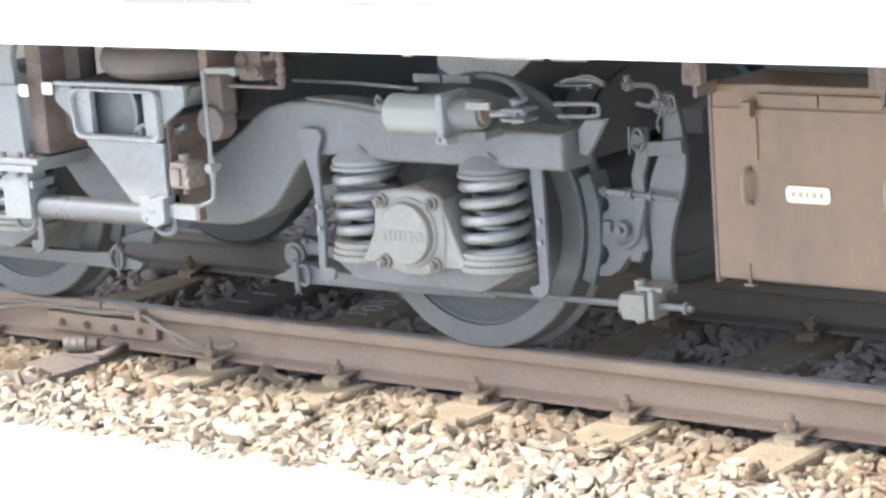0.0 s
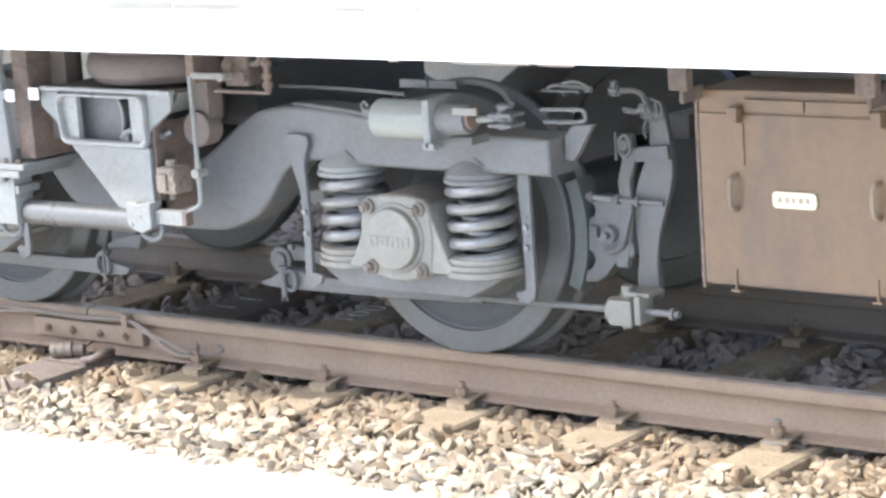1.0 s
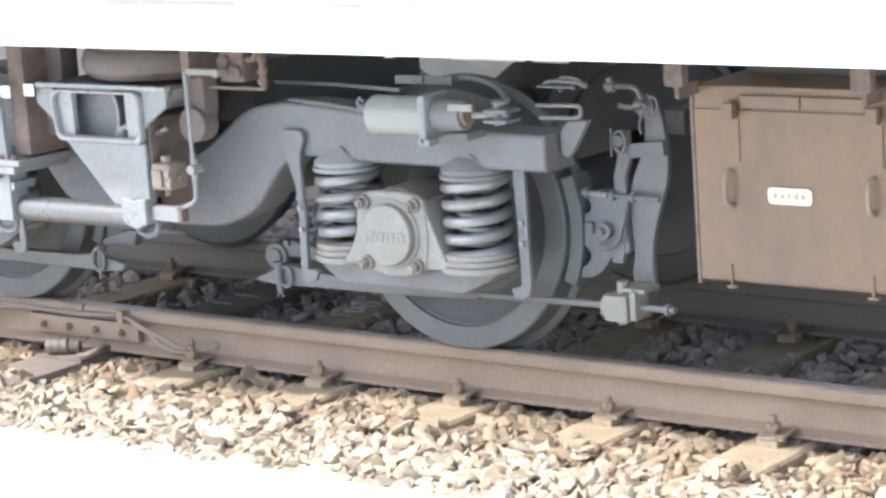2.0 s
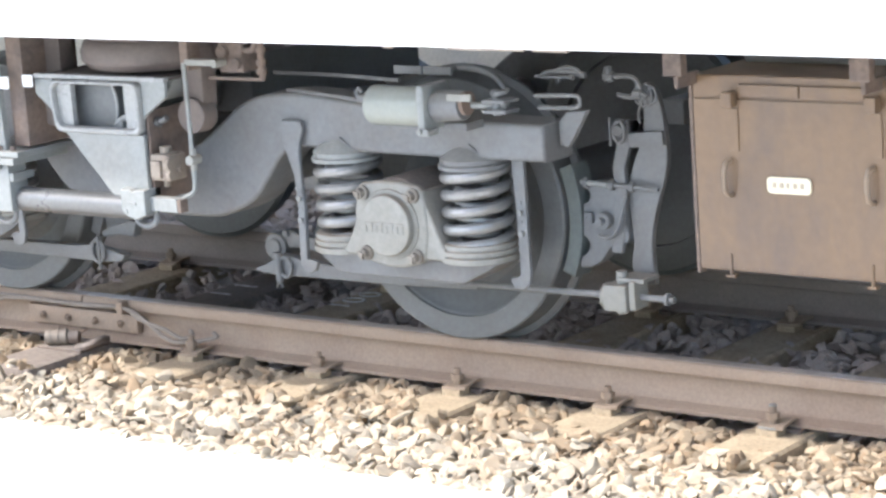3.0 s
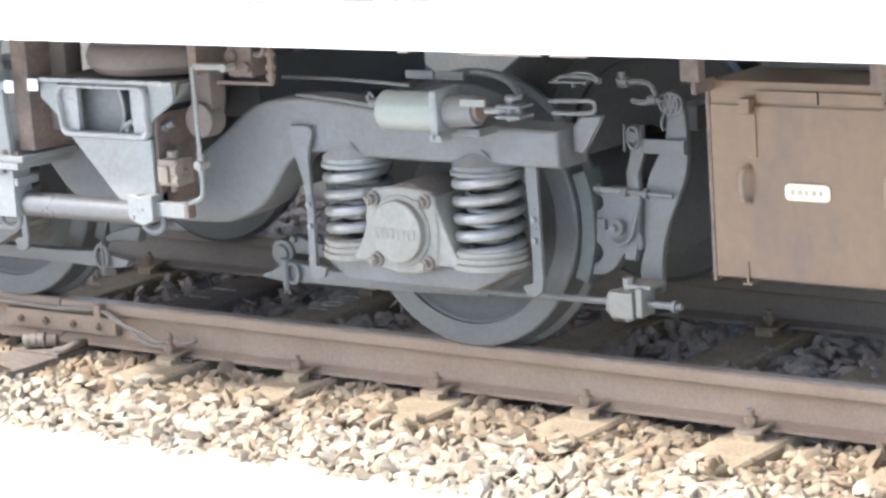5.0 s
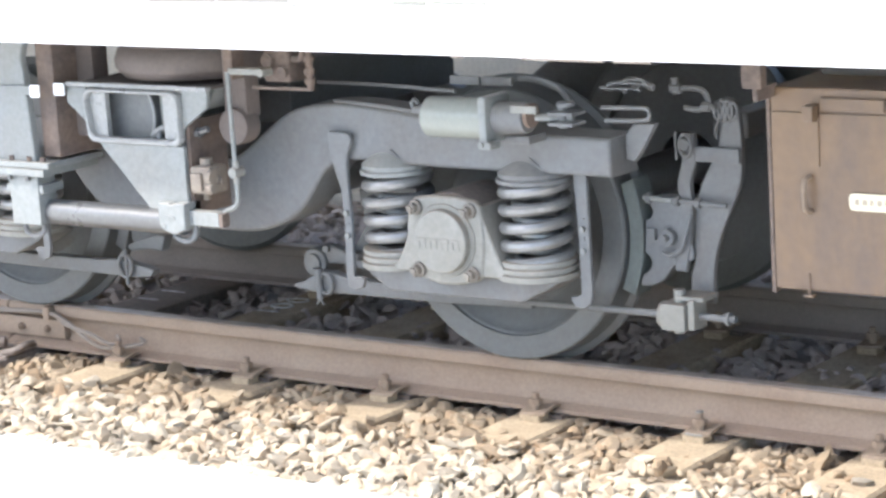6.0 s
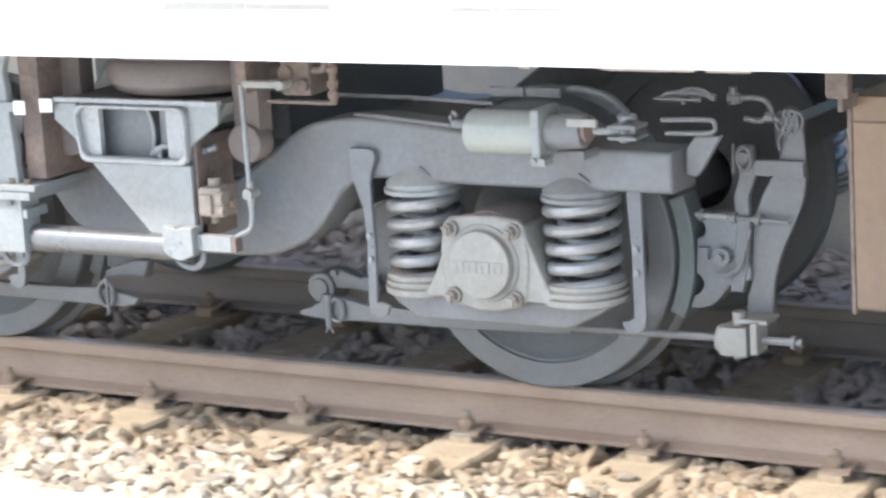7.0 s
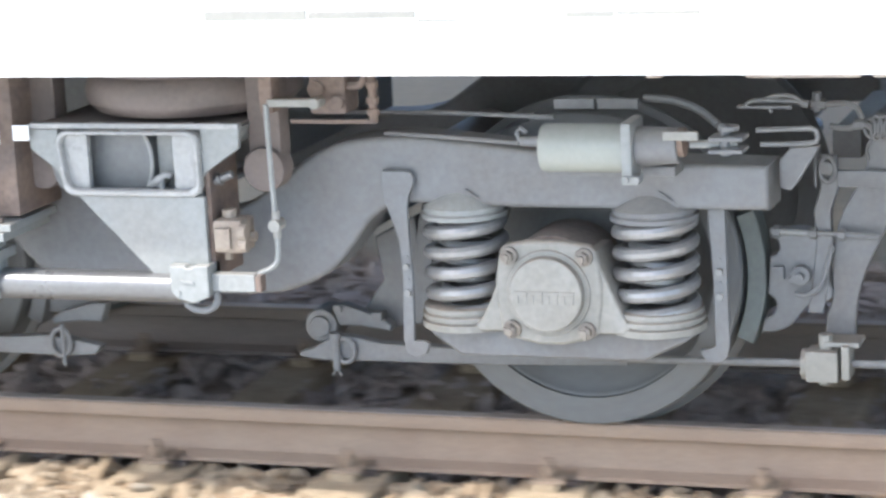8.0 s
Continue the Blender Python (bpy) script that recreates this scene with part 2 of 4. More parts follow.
# ---- ground, paving, added far wall ----
def build_ground():
    bm = B()
    nx, ny = 130, 40
    grid = [[bm.verts.new((-40 + 80 * (i / nx), -0.85 + 3.9 * j / ny, -0.235 + 0.02 * noise.noise((i * 1.3, j * 1.1, 0)))) for j in range(ny + 1)] for i in range(nx + 1)]
    for i in range(nx):
        for j in range(ny):
            bm.faces.new((grid[i][j], grid[i + 1][j], grid[i + 1][j + 1], grid[i][j + 1]))
    thing("ground", bm, EARTH, "dusty brown ballast bed under the track", "ground", kind="structure")
    bm = box(B(), -60, 60, -40, -0.825, -0.42, -0.200, 0.01)
    thing("pavement", bm, PAVING, "sunlit pale concrete paving beside the ballast", "pavement", kind="structure")
    # assumed wall, its distance chosen to set the light under the train
    bm = box(B(), -60, 60, 2.75, 3.3, -0.4, 0.90, 0.01)
    box(bm, -60, 60, 2.67, 3.3, 0.90, 1.00, 0.01)
    thing("wall_north", bm, WALL, "assumed concrete wall added to close the far side of the track", "wall", kind="structure")
    bm = box(B(), -60, 60, 3.3, 40, -0.4, 0.99)
    thing("pavement_north", bm, PAVING, "assumed pale concrete added behind the far wall", "platform", kind="structure")


build_ground()


# ---- the carriage ----
def build_carriage():
    car = tagged(new("railway_carriage"), "white railway carriage with brown underfloor boxes, standing then leaving", "train carriage")
    x0, x1 = -4.4, 15.5
    bm = box(B(), x0, x1, -0.85, -0.82, 1.078, 3.55, 0.004)
    near = part("side_wall", bm, WHITE, car, "glossy white painted side wall")
    bm = box(B(), x0, x1, mirror_y(-0.82), mirror_y(-0.85), 1.078, 3.55, 0.004)
    part("side_wall", bm, WHITE, car)
    for xa in (x0, x1 - 0.03):
        part("end_wall", box(B(), xa, xa + 0.03, -0.82, mirror_y(-0.82), 1.10, 3.55), WHITE, car)
    half = [(-0.85, 3.55), (-0.70, 3.72), (-0.3, 3.82), (CENTRE, 3.86)]
    line = half + [(mirror_y(y), z) for y, z in half[-2::-1]]
    bm = B()
    for a, b in zip(line, line[1:]):
        bm.faces.new([bm.verts.new(v) for v in ((x0, a[0], a[1]), (x1, a[0], a[1]), (x1, b[0], b[1]), (x0, b[0], b[1]))])
    bmesh.ops.remove_doubles(bm, verts=bm.verts, dist=0.001)
    part("roof", bm, LIGHT_GREY, car)
    part("floor_pan", box(B(), x0 + 0.03, x1 - 0.03, -0.80, mirror_y(-0.80), 1.12, 1.16), DARK, car, "dark dirty underside of the floor")
    part("sole_bar", box(B(), x0 + 0.03, x1 - 0.03, -0.815, -0.76, 1.082, 1.115, 0.003), GREY, car)
    part("sole_bar", box(B(), x0 + 0.03, x1 - 0.03, mirror_y(-0.76), mirror_y(-0.815), 1.082, 1.115, 0.003), GREY, car)
    for x in (-2.6, -1.7, 0.85, 2.0, 3.2, 4.4):
        part("cross_bearer", box(B(), x, x + 0.10, -0.40, mirror_y(-0.40), 1.05, 1.12, 0.005), GREY, car)
    # short light strips of the lower lip
    for xa, xb in ((0.39, 0.425), (0.62, 0.875), (0.905, 1.02)):
        part("lip_strip", box(B(), xa, xb, -0.846, -0.835, 1.0715, 1.0775), TAN, car)
    # faded lettering along the wall, as bars
    for xa, xb, z0, z1 in ((-0.692, -0.43, 1.212, 1.236), (-0.425, -0.157, 1.214, 1.232), (-0.150, -0.040, 1.205, 1.212), (0.208, 0.322, 1.212, 1.226), (0.33, 0.52, 1.216, 1.226)):
        part("marking_bar", box(B(), xa, xb, -0.853, -0.8495, z0, z1), FADED, near)
    # bracket over the anchor rod
    out = [(-1.75, 1.115), (-1.75, 0.65), (-1.475, 0.65)] + arc(-1.40, 0.98, 0.10, 200, 120, 6) + [(-1.40, 1.115)]
    bracket = part("anchor_bracket", prism(B(), out, -0.60, -0.57, 0.006), LIGHT_GREY, car, "light grey painted steel bracket")
    part("rib", box(B(), -1.475, -1.40, -0.56, -0.30, 0.66, 1.11, 0.01), RUST, bracket, "brown rusty rib")
    part("foot", box(B(), -1.75, -1.40, -0.62, -0.36, 0.632, 0.652, 0.004), LIGHT_GREY, bracket)
    part("foot", box(B(), -1.75, -1.42, -0.625, -0.37, 0.606, 0.630, 0.004), LIGHT_GREY, bracket)
    bm = box(B(), -1.60, -1.47, -0.605, -0.52, 0.44, 0.606, 0.008)
    box(bm, -1.62, -1.455, -0.60, -0.50, 0.545, 0.575, 0.006)
    part("rod_block", bm, LIGHT_GREY, bracket)
    bm = tube(B(), [(-1.535 + 0.045 * math.cos(a * math.pi / 8), -0.57, 0.43 + 0.035 * math.sin(a * math.pi / 8)) for a in range(16)], 0.009, closed=True)
    part("ring", bm, GREY, bracket)
    for x in (-1.58, -1.50, -1.44):
        part("bolt", cylinder(B(), (x, -0.60, 0.652), (x, -0.60, 0.668), 0.011, n=6), RUST, bracket)
    for x in (-1.585, -1.505):
        part("bolt", cylinder(B(), (x, -0.615, 0.59), (x, -0.615, 0.606), 0.010, n=6), SILVER, bracket)
    strap = part("strap", box(B(), -1.60, -1.425, -0.612, -0.603, 0.872, 0.900, 0.002), LIGHT_GREY, bracket)
    part("patch", box(B(), -1.452, -1.412, -0.620, -0.6125, 0.866, 0.906, 0.002), WHITE, strap, "white reflective square")
    # equipment box
    chest = part("equipment_box", box(B(), 1.045, 2.60, -0.277, 1.35, 0.362, 0.930, 0.008), BOX, car, "dusty brown steel equipment box")
    part("neck", box(B(), 1.09, 2.55, -0.05, 1.20, 0.931, 1.115, 0.004), GREY, chest)
    part("edge_trim", box(B(), 1.037, 1.049, -0.282, -0.25, 0.350, 0.900, 0.003), RUST, chest)
    part("lid", box(B(), 1.052, 2.58, -0.284, -0.278, 0.370, 0.862, 0.003), BOX, chest)
    for xa, xb in ((1.205, 1.398), (1.402, 1.602)):
        part("top_bar", box(B(), xa, xb, -0.290, -0.278, 0.870, 0.906, 0.005), BOX, chest)
    for x in (1.160, 1.612, 2.10):
        bm = box(B(), x + 0.004, x + 0.038, -0.318, -0.285, 0.842, 0.886, 0.005)
        part("hinge_block", bm, BOX, chest, "brown hinge block")
        part("strap", box(B(), x + 0.006, x + 0.040, -0.2895, -0.2845, 0.715, 0.838, 0.002), BOX, chest)
        bm = tube(B(), smooth_line([(x + 0.010, -0.286, 0.588), (x + 0.004, -0.308, 0.598), (x + 0.002, -0.314, 0.640), (x + 0.004, -0.308, 0.678), (x + 0.010, -0.286, 0.688)], 5), 0.0080, 8)
        part("handle", bm, HANDLE, chest, "bent rod handle")
        bm = box(B(), x - 0.009, x - 0.001, -0.289, -0.280, 0.352, 0.415, 0.002)
        box(bm, x - 0.020, x + 0.010, -0.294, -0.270, 0.347, 0.355, 0.002)
        part("drain_tab", bm, BOX, chest)
    for x in (1.03, 1.62, 2.2):
        bm = box(B(), x - 0.010, x + 0.052, -0.385, -0.350, 0.938, 1.11, 0.005)
        box(bm, x + 0.018, x + 0.034, -0.375, -0.26, 0.902, 0.940, 0.004)
        part("hanger", bm, RUST, chest, "brown rusty hanger")
    # oval number plate: unreadable bars
    x0, x1, z0, z1 = 1.287, 1.428, 0.600, 0.648
    out = arc(x1 - 0.014, z1 - 0.014, 0.014, 0, 90, 5) + arc(x0 + 0.014, z1 - 0.014, 0.014, 90, 180, 5) + arc(x0 + 0.014, z0 + 0.014, 0.014, 180, 270, 5) + arc(x1 - 0.014, z0 + 0.014, 0.014, 270, 360, 5)
    plate = prism(B(), out, -0.292, -0.2845, 0.002)
    plate = part("name_plate", plate, CREAM, chest, "cream plate with dark lettering")
    bm = B()
    for i, w in enumerate((0.010, 0.012, 0.008, 0.012, 0.010)):
        box(bm, x0 + 0.020 + 0.022 * i, x0 + 0.020 + 0.022 * i + w, -0.2945, -0.2915, 0.617, 0.632)
    part("lettering_bar", bm, INK, plate)
    return car


carriage = build_carriage()


def build_shade_carriage():
    """Unseen body coupled behind the first one, added to block sun from the far ground."""
    car = tagged(new("railway_carriage"), "unseen white carriage body added behind the first one to block sun", "train carriage")
    x0, x1 = -23.0, -5.0
    bm = box(B(), x0, x1, -0.85, mirror_y(-0.85), 1.078, 3.55, 0.01)
    part("body_shell", bm, WHITE, car)
    part("roof", box(B(), x0, x1, -0.70, mirror_y(-0.70), 3.552, 3.84, 0.12), LIGHT_GREY, car)
    part("gangway", box(B(), x1 + 0.002, -4.402, 0.10, mirror_y(0.10), 1.15, 3.2, 0.02), RUBBER, car, "dark folded gangway")
    return car


shade_carriage = build_shade_carriage()


# ---- the bogie ----
def build_wheel(parent, outer, sign):
    """One wheel under its axle; outer: y of the outer face, sign -1 for the near side."""
    c = (0, 0, 0)
    bm = B()
    s = -sign
    prof = [(R - 0.078, 0.0), (R - 0.008, 0.0), (R - 0.003, 0.006 * s), (R + 0.001, 0.055 * s), (R + 0.006, 0.086 * s), (R + 0.026, 0.098 * s),
            (R + 0.027, 0.112 * s), (R + 0.010, 0.125 * s), (R - 0.078, 0.125 * s), (R - 0.078, 0.0)]
    lathe(bm, prof, (0, outer - CENTRE, 0), 64)
    w = part("tyre", bm, TYRE, parent, "worn grey steel tyre")
    bm = B()
    prof = [(R - 0.080, 0.008 * s), (R - 0.090, 0.012 * s), (R - 0.106, 0.034 * s), (0.26, 0.060 * s), (0.17, 0.035 * s), (0.11, 0.004 * s), (0.11, 0.13 * s), (0.17, 0.10 * s), (0.26, 0.085 * s), (R - 0.080, 0.10 * s), (R - 0.080, 0.008 * s)]
    lathe(bm, prof, (0, outer - CENTRE, 0), 48)
    part("web", bm, TYRE, parent)


def build_wheelset(bogie, x):
    axle = cylinder(B(), (x, -0.40, R), (x, mirror_y(-0.40), R), 0.07, n=20)
    ws = part("wheelset", axle, TYRE, bogie, "grey steel wheels on one axle", at=(x, CENTRE, R))
    build_wheel(ws, -0.054, -1)
    build_wheel(ws, mirror_y(-0.054), 1)
    return ws


def frame_outline():
    """Right half of the side frame about the bogie's middle, from the lower middle to the upper middle."""
    low = [(0.0, 0.405), (0.24, 0.408), (0.345, 0.430), (0.44, 0.478), (0.51, 0.555), (0.56, 0.618), (0.62, 0.652), (0.70, 0.662), (0.95, 0.654), (1.20, 0.654), (1.612, 0.655)]
    high = [(1.612, 0.768), (1.30, 0.775), (1.00, 0.805), (0.78, 0.828), (0.64, 0.836), (0.50, 0.824), (0.40, 0.786), (0.30, 0.715), (0.20, 0.650), (0.10, 0.622), (0.0, 0.615)]
    return low, high


def fillet(points, steps=4):
    return [(p.x, p.y) for p in smooth_line([(a, b, 0) for a, b in points], steps)]


def side_frame(bogie, y0, y1):
    low, high = frame_outline()
    lo = fillet(low[:9]) + low[9:]
    hi = high[:1] + fillet(high[1:])
    right = lo + hi
    out = [(MID + x, z) for x, z in right] + [(MID - x, z) for x, z in right[-2:0:-1]]
    f = part("side_frame", prism(B(), out, y0, y1, 0.016), GREY, bogie, "dusty grey welded side frame")
    return f


def coil(bogie, x, y, start=-3.1, cap_tone=GREY):
    turns, z0, z1, r, wire = 4.75, 0.372, 0.628, 0.095, 0.0182
    n = int(turns * 20)
    pts = [(x + r * math.cos(2 * math.pi * turns * i / n + start), y + r * math.sin(2 * math.pi * turns * i / n + start), z0 + (z1 - z0) * i / n) for i in range(n + 1)]
    s = part("coil_spring", tube(B(), pts, wire, 10), SPRING, bogie, "thick silver grey coil spring")
    inner = [(x + 0.060 * math.cos(-2 * math.pi * 6 * i / 110), y + 0.060 * math.sin(-2 * math.pi * 6 * i / 110), z0 + (z1 - z0) * i / 110) for i in range(111)]
    part("inner_coil", tube(B(), inner, 0.0135, 8), SPRING, s)
    cap = turned(B(), [(0.113, 0.622), (0.114, 0.634), (0.106, 0.638), (0.108, 0.652), (0.102, 0.657), (0.084, 0.674), (0.058, 0.694), (0.032, 0.710), (0.018, 0.716), (0.006, 0.718)], x, y)
    part("spring_cap", cap, cap_tone, s, "grey domed spring cap")
    # thin silver line that draws the highlight on the cap
    bm = tube(B(), smooth_line([(x + 0.030, y - 0.066, 0.7015), (x + 0.044, y - 0.068, 0.694), (x + 0.060, y - 0.070, 0.682), (x + 0.066, y - 0.068, 0.679)], 3), 0.0022, 6)
    part("cap_glint", bm, SILVER, s, "thin silver line standing for the highlight on the cap")
    seat = turned(B(), [(0.100, 0.330), (0.124, 0.334), (0.126, 0.352), (0.116, 0.354), (0.116, 0.358), (0.122, 0.360), (0.123, 0.371), (0.115, 0.374), (0.115, 0.377), (0.119, 0.380), (0.118, 0.390), (0.108, 0.394), (0.05, 0.394)], x, y)
    part("spring_seat", seat, CAST, s, "dusty cast spring seat")
    return s


def axle_box(bogie, x, near=True):
    if near:
        f = lambda y: y
    else:
        f = mirror_y
    c = 0.447
    tray = [(-0.350, 0.333), (-0.325, 0.308), (-0.258, 0.262), (0.232, 0.262), (0.335, 0.312), (0.366, 0.334)]
    ys = sorted((f(-0.335), f(-0.17)))
    body = part("axle_box", prism(B(), [(x + a, b) for a, b in tray], ys[0], ys[1], 0.008), GREY, bogie, "dusty cast axle box with pale bearing cover")
    skirt = fillet([(-0.108, 0.548), (-0.137, 0.475), (-0.168, 0.405), (-0.196, 0.362), (-0.240, 0.340)], 3) + fillet([(0.245, 0.340), (0.210, 0.362), (0.184, 0.405), (0.154, 0.475), (0.122, 0.550)], 3)
    ys = sorted((f(-0.372), f(-0.20)))
    part("skirt", prism(B(), [(x + a, b) for a, b in skirt], ys[0], ys[1], 0.007), CAST, body, "dusty pale cast skirt")
    part("housing", cylinder(B(), (x, f(-0.345), c), (x, f(-0.13), c), 0.142, n=40, bevel=0.008), RUST, body, "brown dusty housing")
    face = [(x + a * s1, c + b) for s1, (a, b) in [(1, p) for p in ((0.142, -0.02), (0.142, 0.03), (0.128, 0.108), (0.110, 0.125), (0.04, 0.135))] + [(-1, p) for p in ((0.04, 0.135), (0.110, 0.125), (0.128, 0.108), (0.142, 0.03), (0.142, -0.02))]]
    face += [(x + a, c + b) for a, b in ((-0.128, -0.105), (-0.105, -0.122), (-0.03, -0.138), (0.03, -0.138), (0.105, -0.122), (0.128, -0.105))]
    ys = sorted((f(-0.380), f(-0.346)))
    part("front_flange", prism(B(), face, ys[0], ys[1], 0.012), CAST, body)
    cover = part("cover", cylinder(B(), (x, f(-0.412), c), (x, f(-0.372), c), 0.0975, n=48, bevel=0.009), CAST, body, "round pale bearing cover")
    part("step", cylinder(B(), (x, f(-0.386), c), (x, f(-0.3725), c), 0.112, n=40, bevel=0.004), CAST, body)
    if near:
        bm = B()
        for i in range(4):
            a = x - 0.080 + 0.041 * i
            box(bm, a, a + 0.034, -0.4145, -0.411, c + 0.001, c + 0.010, 0.001)
            box(bm, a, a + 0.010, -0.4140, -0.411, c - 0.022, c + 0.0005, 0.001)
            box(bm, a + 0.022, a + 0.032, -0.4140, -0.411, c - 0.022, c + 0.0005, 0.001)
        part("raised_mark", bm, CAST, cover, "raised cast mark")
    for a in (-1, 1):
        for b in (-1, 1):
            bx, bz = x + a * 0.099, c + b * 0.096
            bm = cylinder(B(), (bx, f(-0.392), bz), (bx, f(-0.371), bz), 0.0235, n=16, bevel=0.003)
            cylinder(bm, (bx, f(-0.410), bz), (bx, f(-0.391), bz), 0.0165, n=6)
            cylinder(bm, (bx, f(-0.420), bz), (bx, f(-0.409), bz), 0.0095, n=10, bevel=0.002)
            for k in range(3):
                w = 0.6 + 2.094 * k
                box(bm, bx + 0.013 * math.cos(w) - 0.004, bx + 0.013 * math.cos(w) + 0.004, *sorted((f(-0.416), f(-0.408))), bz + 0.013 * math.sin(w) - 0.004, bz + 0.013 * math.sin(w) + 0.004)
            part("bolt", bm, NUT, body, "brown dusty castle nut")
    return body


def hangers(bogie):
    """Flat hook straps beside the springs of the leading axle, mirrored for the trailing one."""
    def left(sx, xo):
        # curved strap with a foot towards the axle
        line = [(-0.455, 0.752), (-0.392, 0.752), (-0.378, 0.746), (-0.371, 0.730), (-0.376, 0.710), (-0.388, 0.685), (-0.394, 0.650), (-0.392, 0.560), (-0.388, 0.470), (-0.394, 0.300), (-0.366, 0.300), (-0.352, 0.293), (-0.362, 0.266), (-0.390, 0.254), (-0.416, 0.266), (-0.424, 0.300), (-0.416, 0.470), (-0.421, 0.570), (-0.440, 0.630), (-0.458, 0.680), (-0.462, 0.725)]
        return [(xo + sx * (a - AXLE), b) for a, b in line]

    def right(sx, xo):
        line = [(0.378, 0.655), (0.424, 0.655), (0.424, 0.46), (0.426, 0.295), (0.420, 0.262), (0.396, 0.243), (0.368, 0.245), (0.353, 0.261), (0.350, 0.278), (0.372, 0.281), (0.388, 0.290), (0.388, 0.46)]
        return [(xo + sx * (a - AXLE), b) for a, b in line]

    for sx, xo in ((1, AXLE), (-1, AXLE - BASE)):
        for shape, y, bolts, bx in ((left, -0.348, (0.43, 0.465, 0.50, 0.525), -0.402), (right, -0.262, (0.42, 0.455, 0.485, 0.515), 0.406)):
            if shape is right and sx < 0:
                continue
            strap = part("hook_strap", prism(B(), shape(sx, xo), y, y + 0.016, 0.003), GREY, bogie, "grey flat hook strap")
            for i, z in enumerate(bolts):
                px = xo + sx * (bx - AXLE)
                part("bolt", cylinder(B(), (px, y - (0.012 if i % 2 == 0 else 0.003), z), (px, y + 0.002, z), 0.009 if i % 2 == 0 else 0.006, n=8), LIGHT_GREY if i % 2 == 0 else GREY, strap)


def build_bogie():
    bogie = tagged(new("bogie"), "dusty grey two-axle bogie with coil springs, standing on the rails", "bogie")
    near = side_frame(bogie, -0.325, -0.165)
    bm = prism(B(), [(0.565, 0.700), (0.565, 0.770), (0.594, 0.804), (0.668, 0.808), (0.610, 0.715), (0.592, 0.695)], -0.262, -0.235, 0.004)
    part("gusset", bm, GREY, near)
    side_frame(bogie, mirror_y(-0.165), mirror_y(-0.325))
    for x in (MID - 0.36, MID + 0.36):
        part("transom", cylinder(B(), (x, -0.17, 0.56), (x, mirror_y(-0.17), 0.56), 0.075, n=20), GREY, bogie)
    part("end_beam", box(B(), 0.60, 0.68, 0.25, mirror_y(0.25), 0.68, 0.76, 0.01), GREY, bogie)
    sets = [build_wheelset(bogie, AXLE), build_wheelset(bogie, AXLE - BASE)]
    for xo in (AXLE, AXLE - BASE):
        for dx in (-0.254, 0.254):
            # left caps take a lighter grey in place of the highlight they catch
            coil(bogie, xo + dx, -0.262, *((-2.2, LIGHT_GREY) if dx < 0 else ()))
            coil(bogie, xo + dx, mirror_y(-0.262))
        axle_box(bogie, xo)
        axle_box(bogie, xo, False)
    hangers(bogie)

    # bolster with its window, gusset and air springs
    bol = part("bolster", box(B(), MID - 0.16, MID + 0.16, 0.02, 0.95, 0.70, 0.90, 0.01), GREY, bogie, "grey bolster beam")
    w0, w1, v0, v1 = -1.276, -0.870, 0.720, 0.893
    # face as pieces round the opening
    bm = prism(B(), [(-1.360, 0.893), (-1.360, 0.842), (-1.29, 0.787), (w0, 0.76), (w0, 0.893)], -0.548, -0.530, 0.003)
    prism(bm, [(w1, 0.905), (w1, 0.77), (-0.858, 0.785), (-0.766, 0.845), (-0.762, 0.905)], -0.548, -0.530, 0.003)
    prism(bm, [(-1.228, v0), (-0.992, 0.478), (-0.868, 0.478), (-0.868, v0)], -0.556, -0.538, 0.003)
    part("face_plate", bm, LIGHT_GREY, bol, "pale grey steel face plate")
    part("top_plate", box(B(), -1.355, -0.760, -0.556, -0.528, 0.896, 0.910, 0.003), PALE, bol)
    # rear of the top plate, coloured dark brown for the shade lying there
    part("shaded_deck", box(B(), -1.345, -0.775, -0.527, -0.20, 0.896, 0.905, 0.002), RUBBER, bol, "rear of the top plate, dark brown for the shade on it")
    # rounded window ring
    r = 0.030
    ring = arc(w1 - r, v1 - r, r, 0, 90, 6) + arc(w0 + r, v1 - r, r, 90, 180, 6) + arc(w0 + r + 0.012, v0 + r, r, 180, 270, 6) + arc(w1 - r, v0 + r, r, 270, 360, 6)
    bm = B()
    hole = [(a + (0.012 if a < MID else -0.012), b + (0.019 if b < 0.81 else -0.012)) for a, b in ring]
    between = lambda k: [(a + k * (c - a), b + k * (d - b)) for (a, b), (c, d) in zip(ring, hole)]
    section = ((ring, -0.545), (ring, -0.560), (between(0.10), -0.566), (between(0.30), -0.569), (between(0.70), -0.569), (between(0.90), -0.566), (hole, -0.560), (hole, -0.545))
    rings = [[bm.verts.new((a, y, b)) for a, b in line] for line, y in section]
    n = len(ring)
    faces = [bm.faces.new((p[i], p[(i + 1) % n], q[(i + 1) % n], q[i])) for p, q in zip(rings, rings[1:]) for i in range(n)]
    bmesh.ops.recalc_face_normals(bm, faces=faces)
    part("window_ring", bm, PALE, bol, "rounded grey frame, toned paler for the sky light it catches")
    part("jamb", box(B(), w0 + 0.012, -1.195, -0.545, -0.522, v0 + 0.010, v1 - 0.010, 0.004), PALE, bol)
    part("jamb", box(B(), -0.952, w1 - 0.012, -0.545, -0.522, v0 + 0.010, v1 - 0.010, 0.004), PALE, bol)
    part("sill_plate", box(B(), -1.24, -0.88, -0.54, -0.22, v0 - 0.004, v0 + 0.010, 0.002), GREY, bol)
    tx, tz, tr = -1.184, 0.800, 0.150
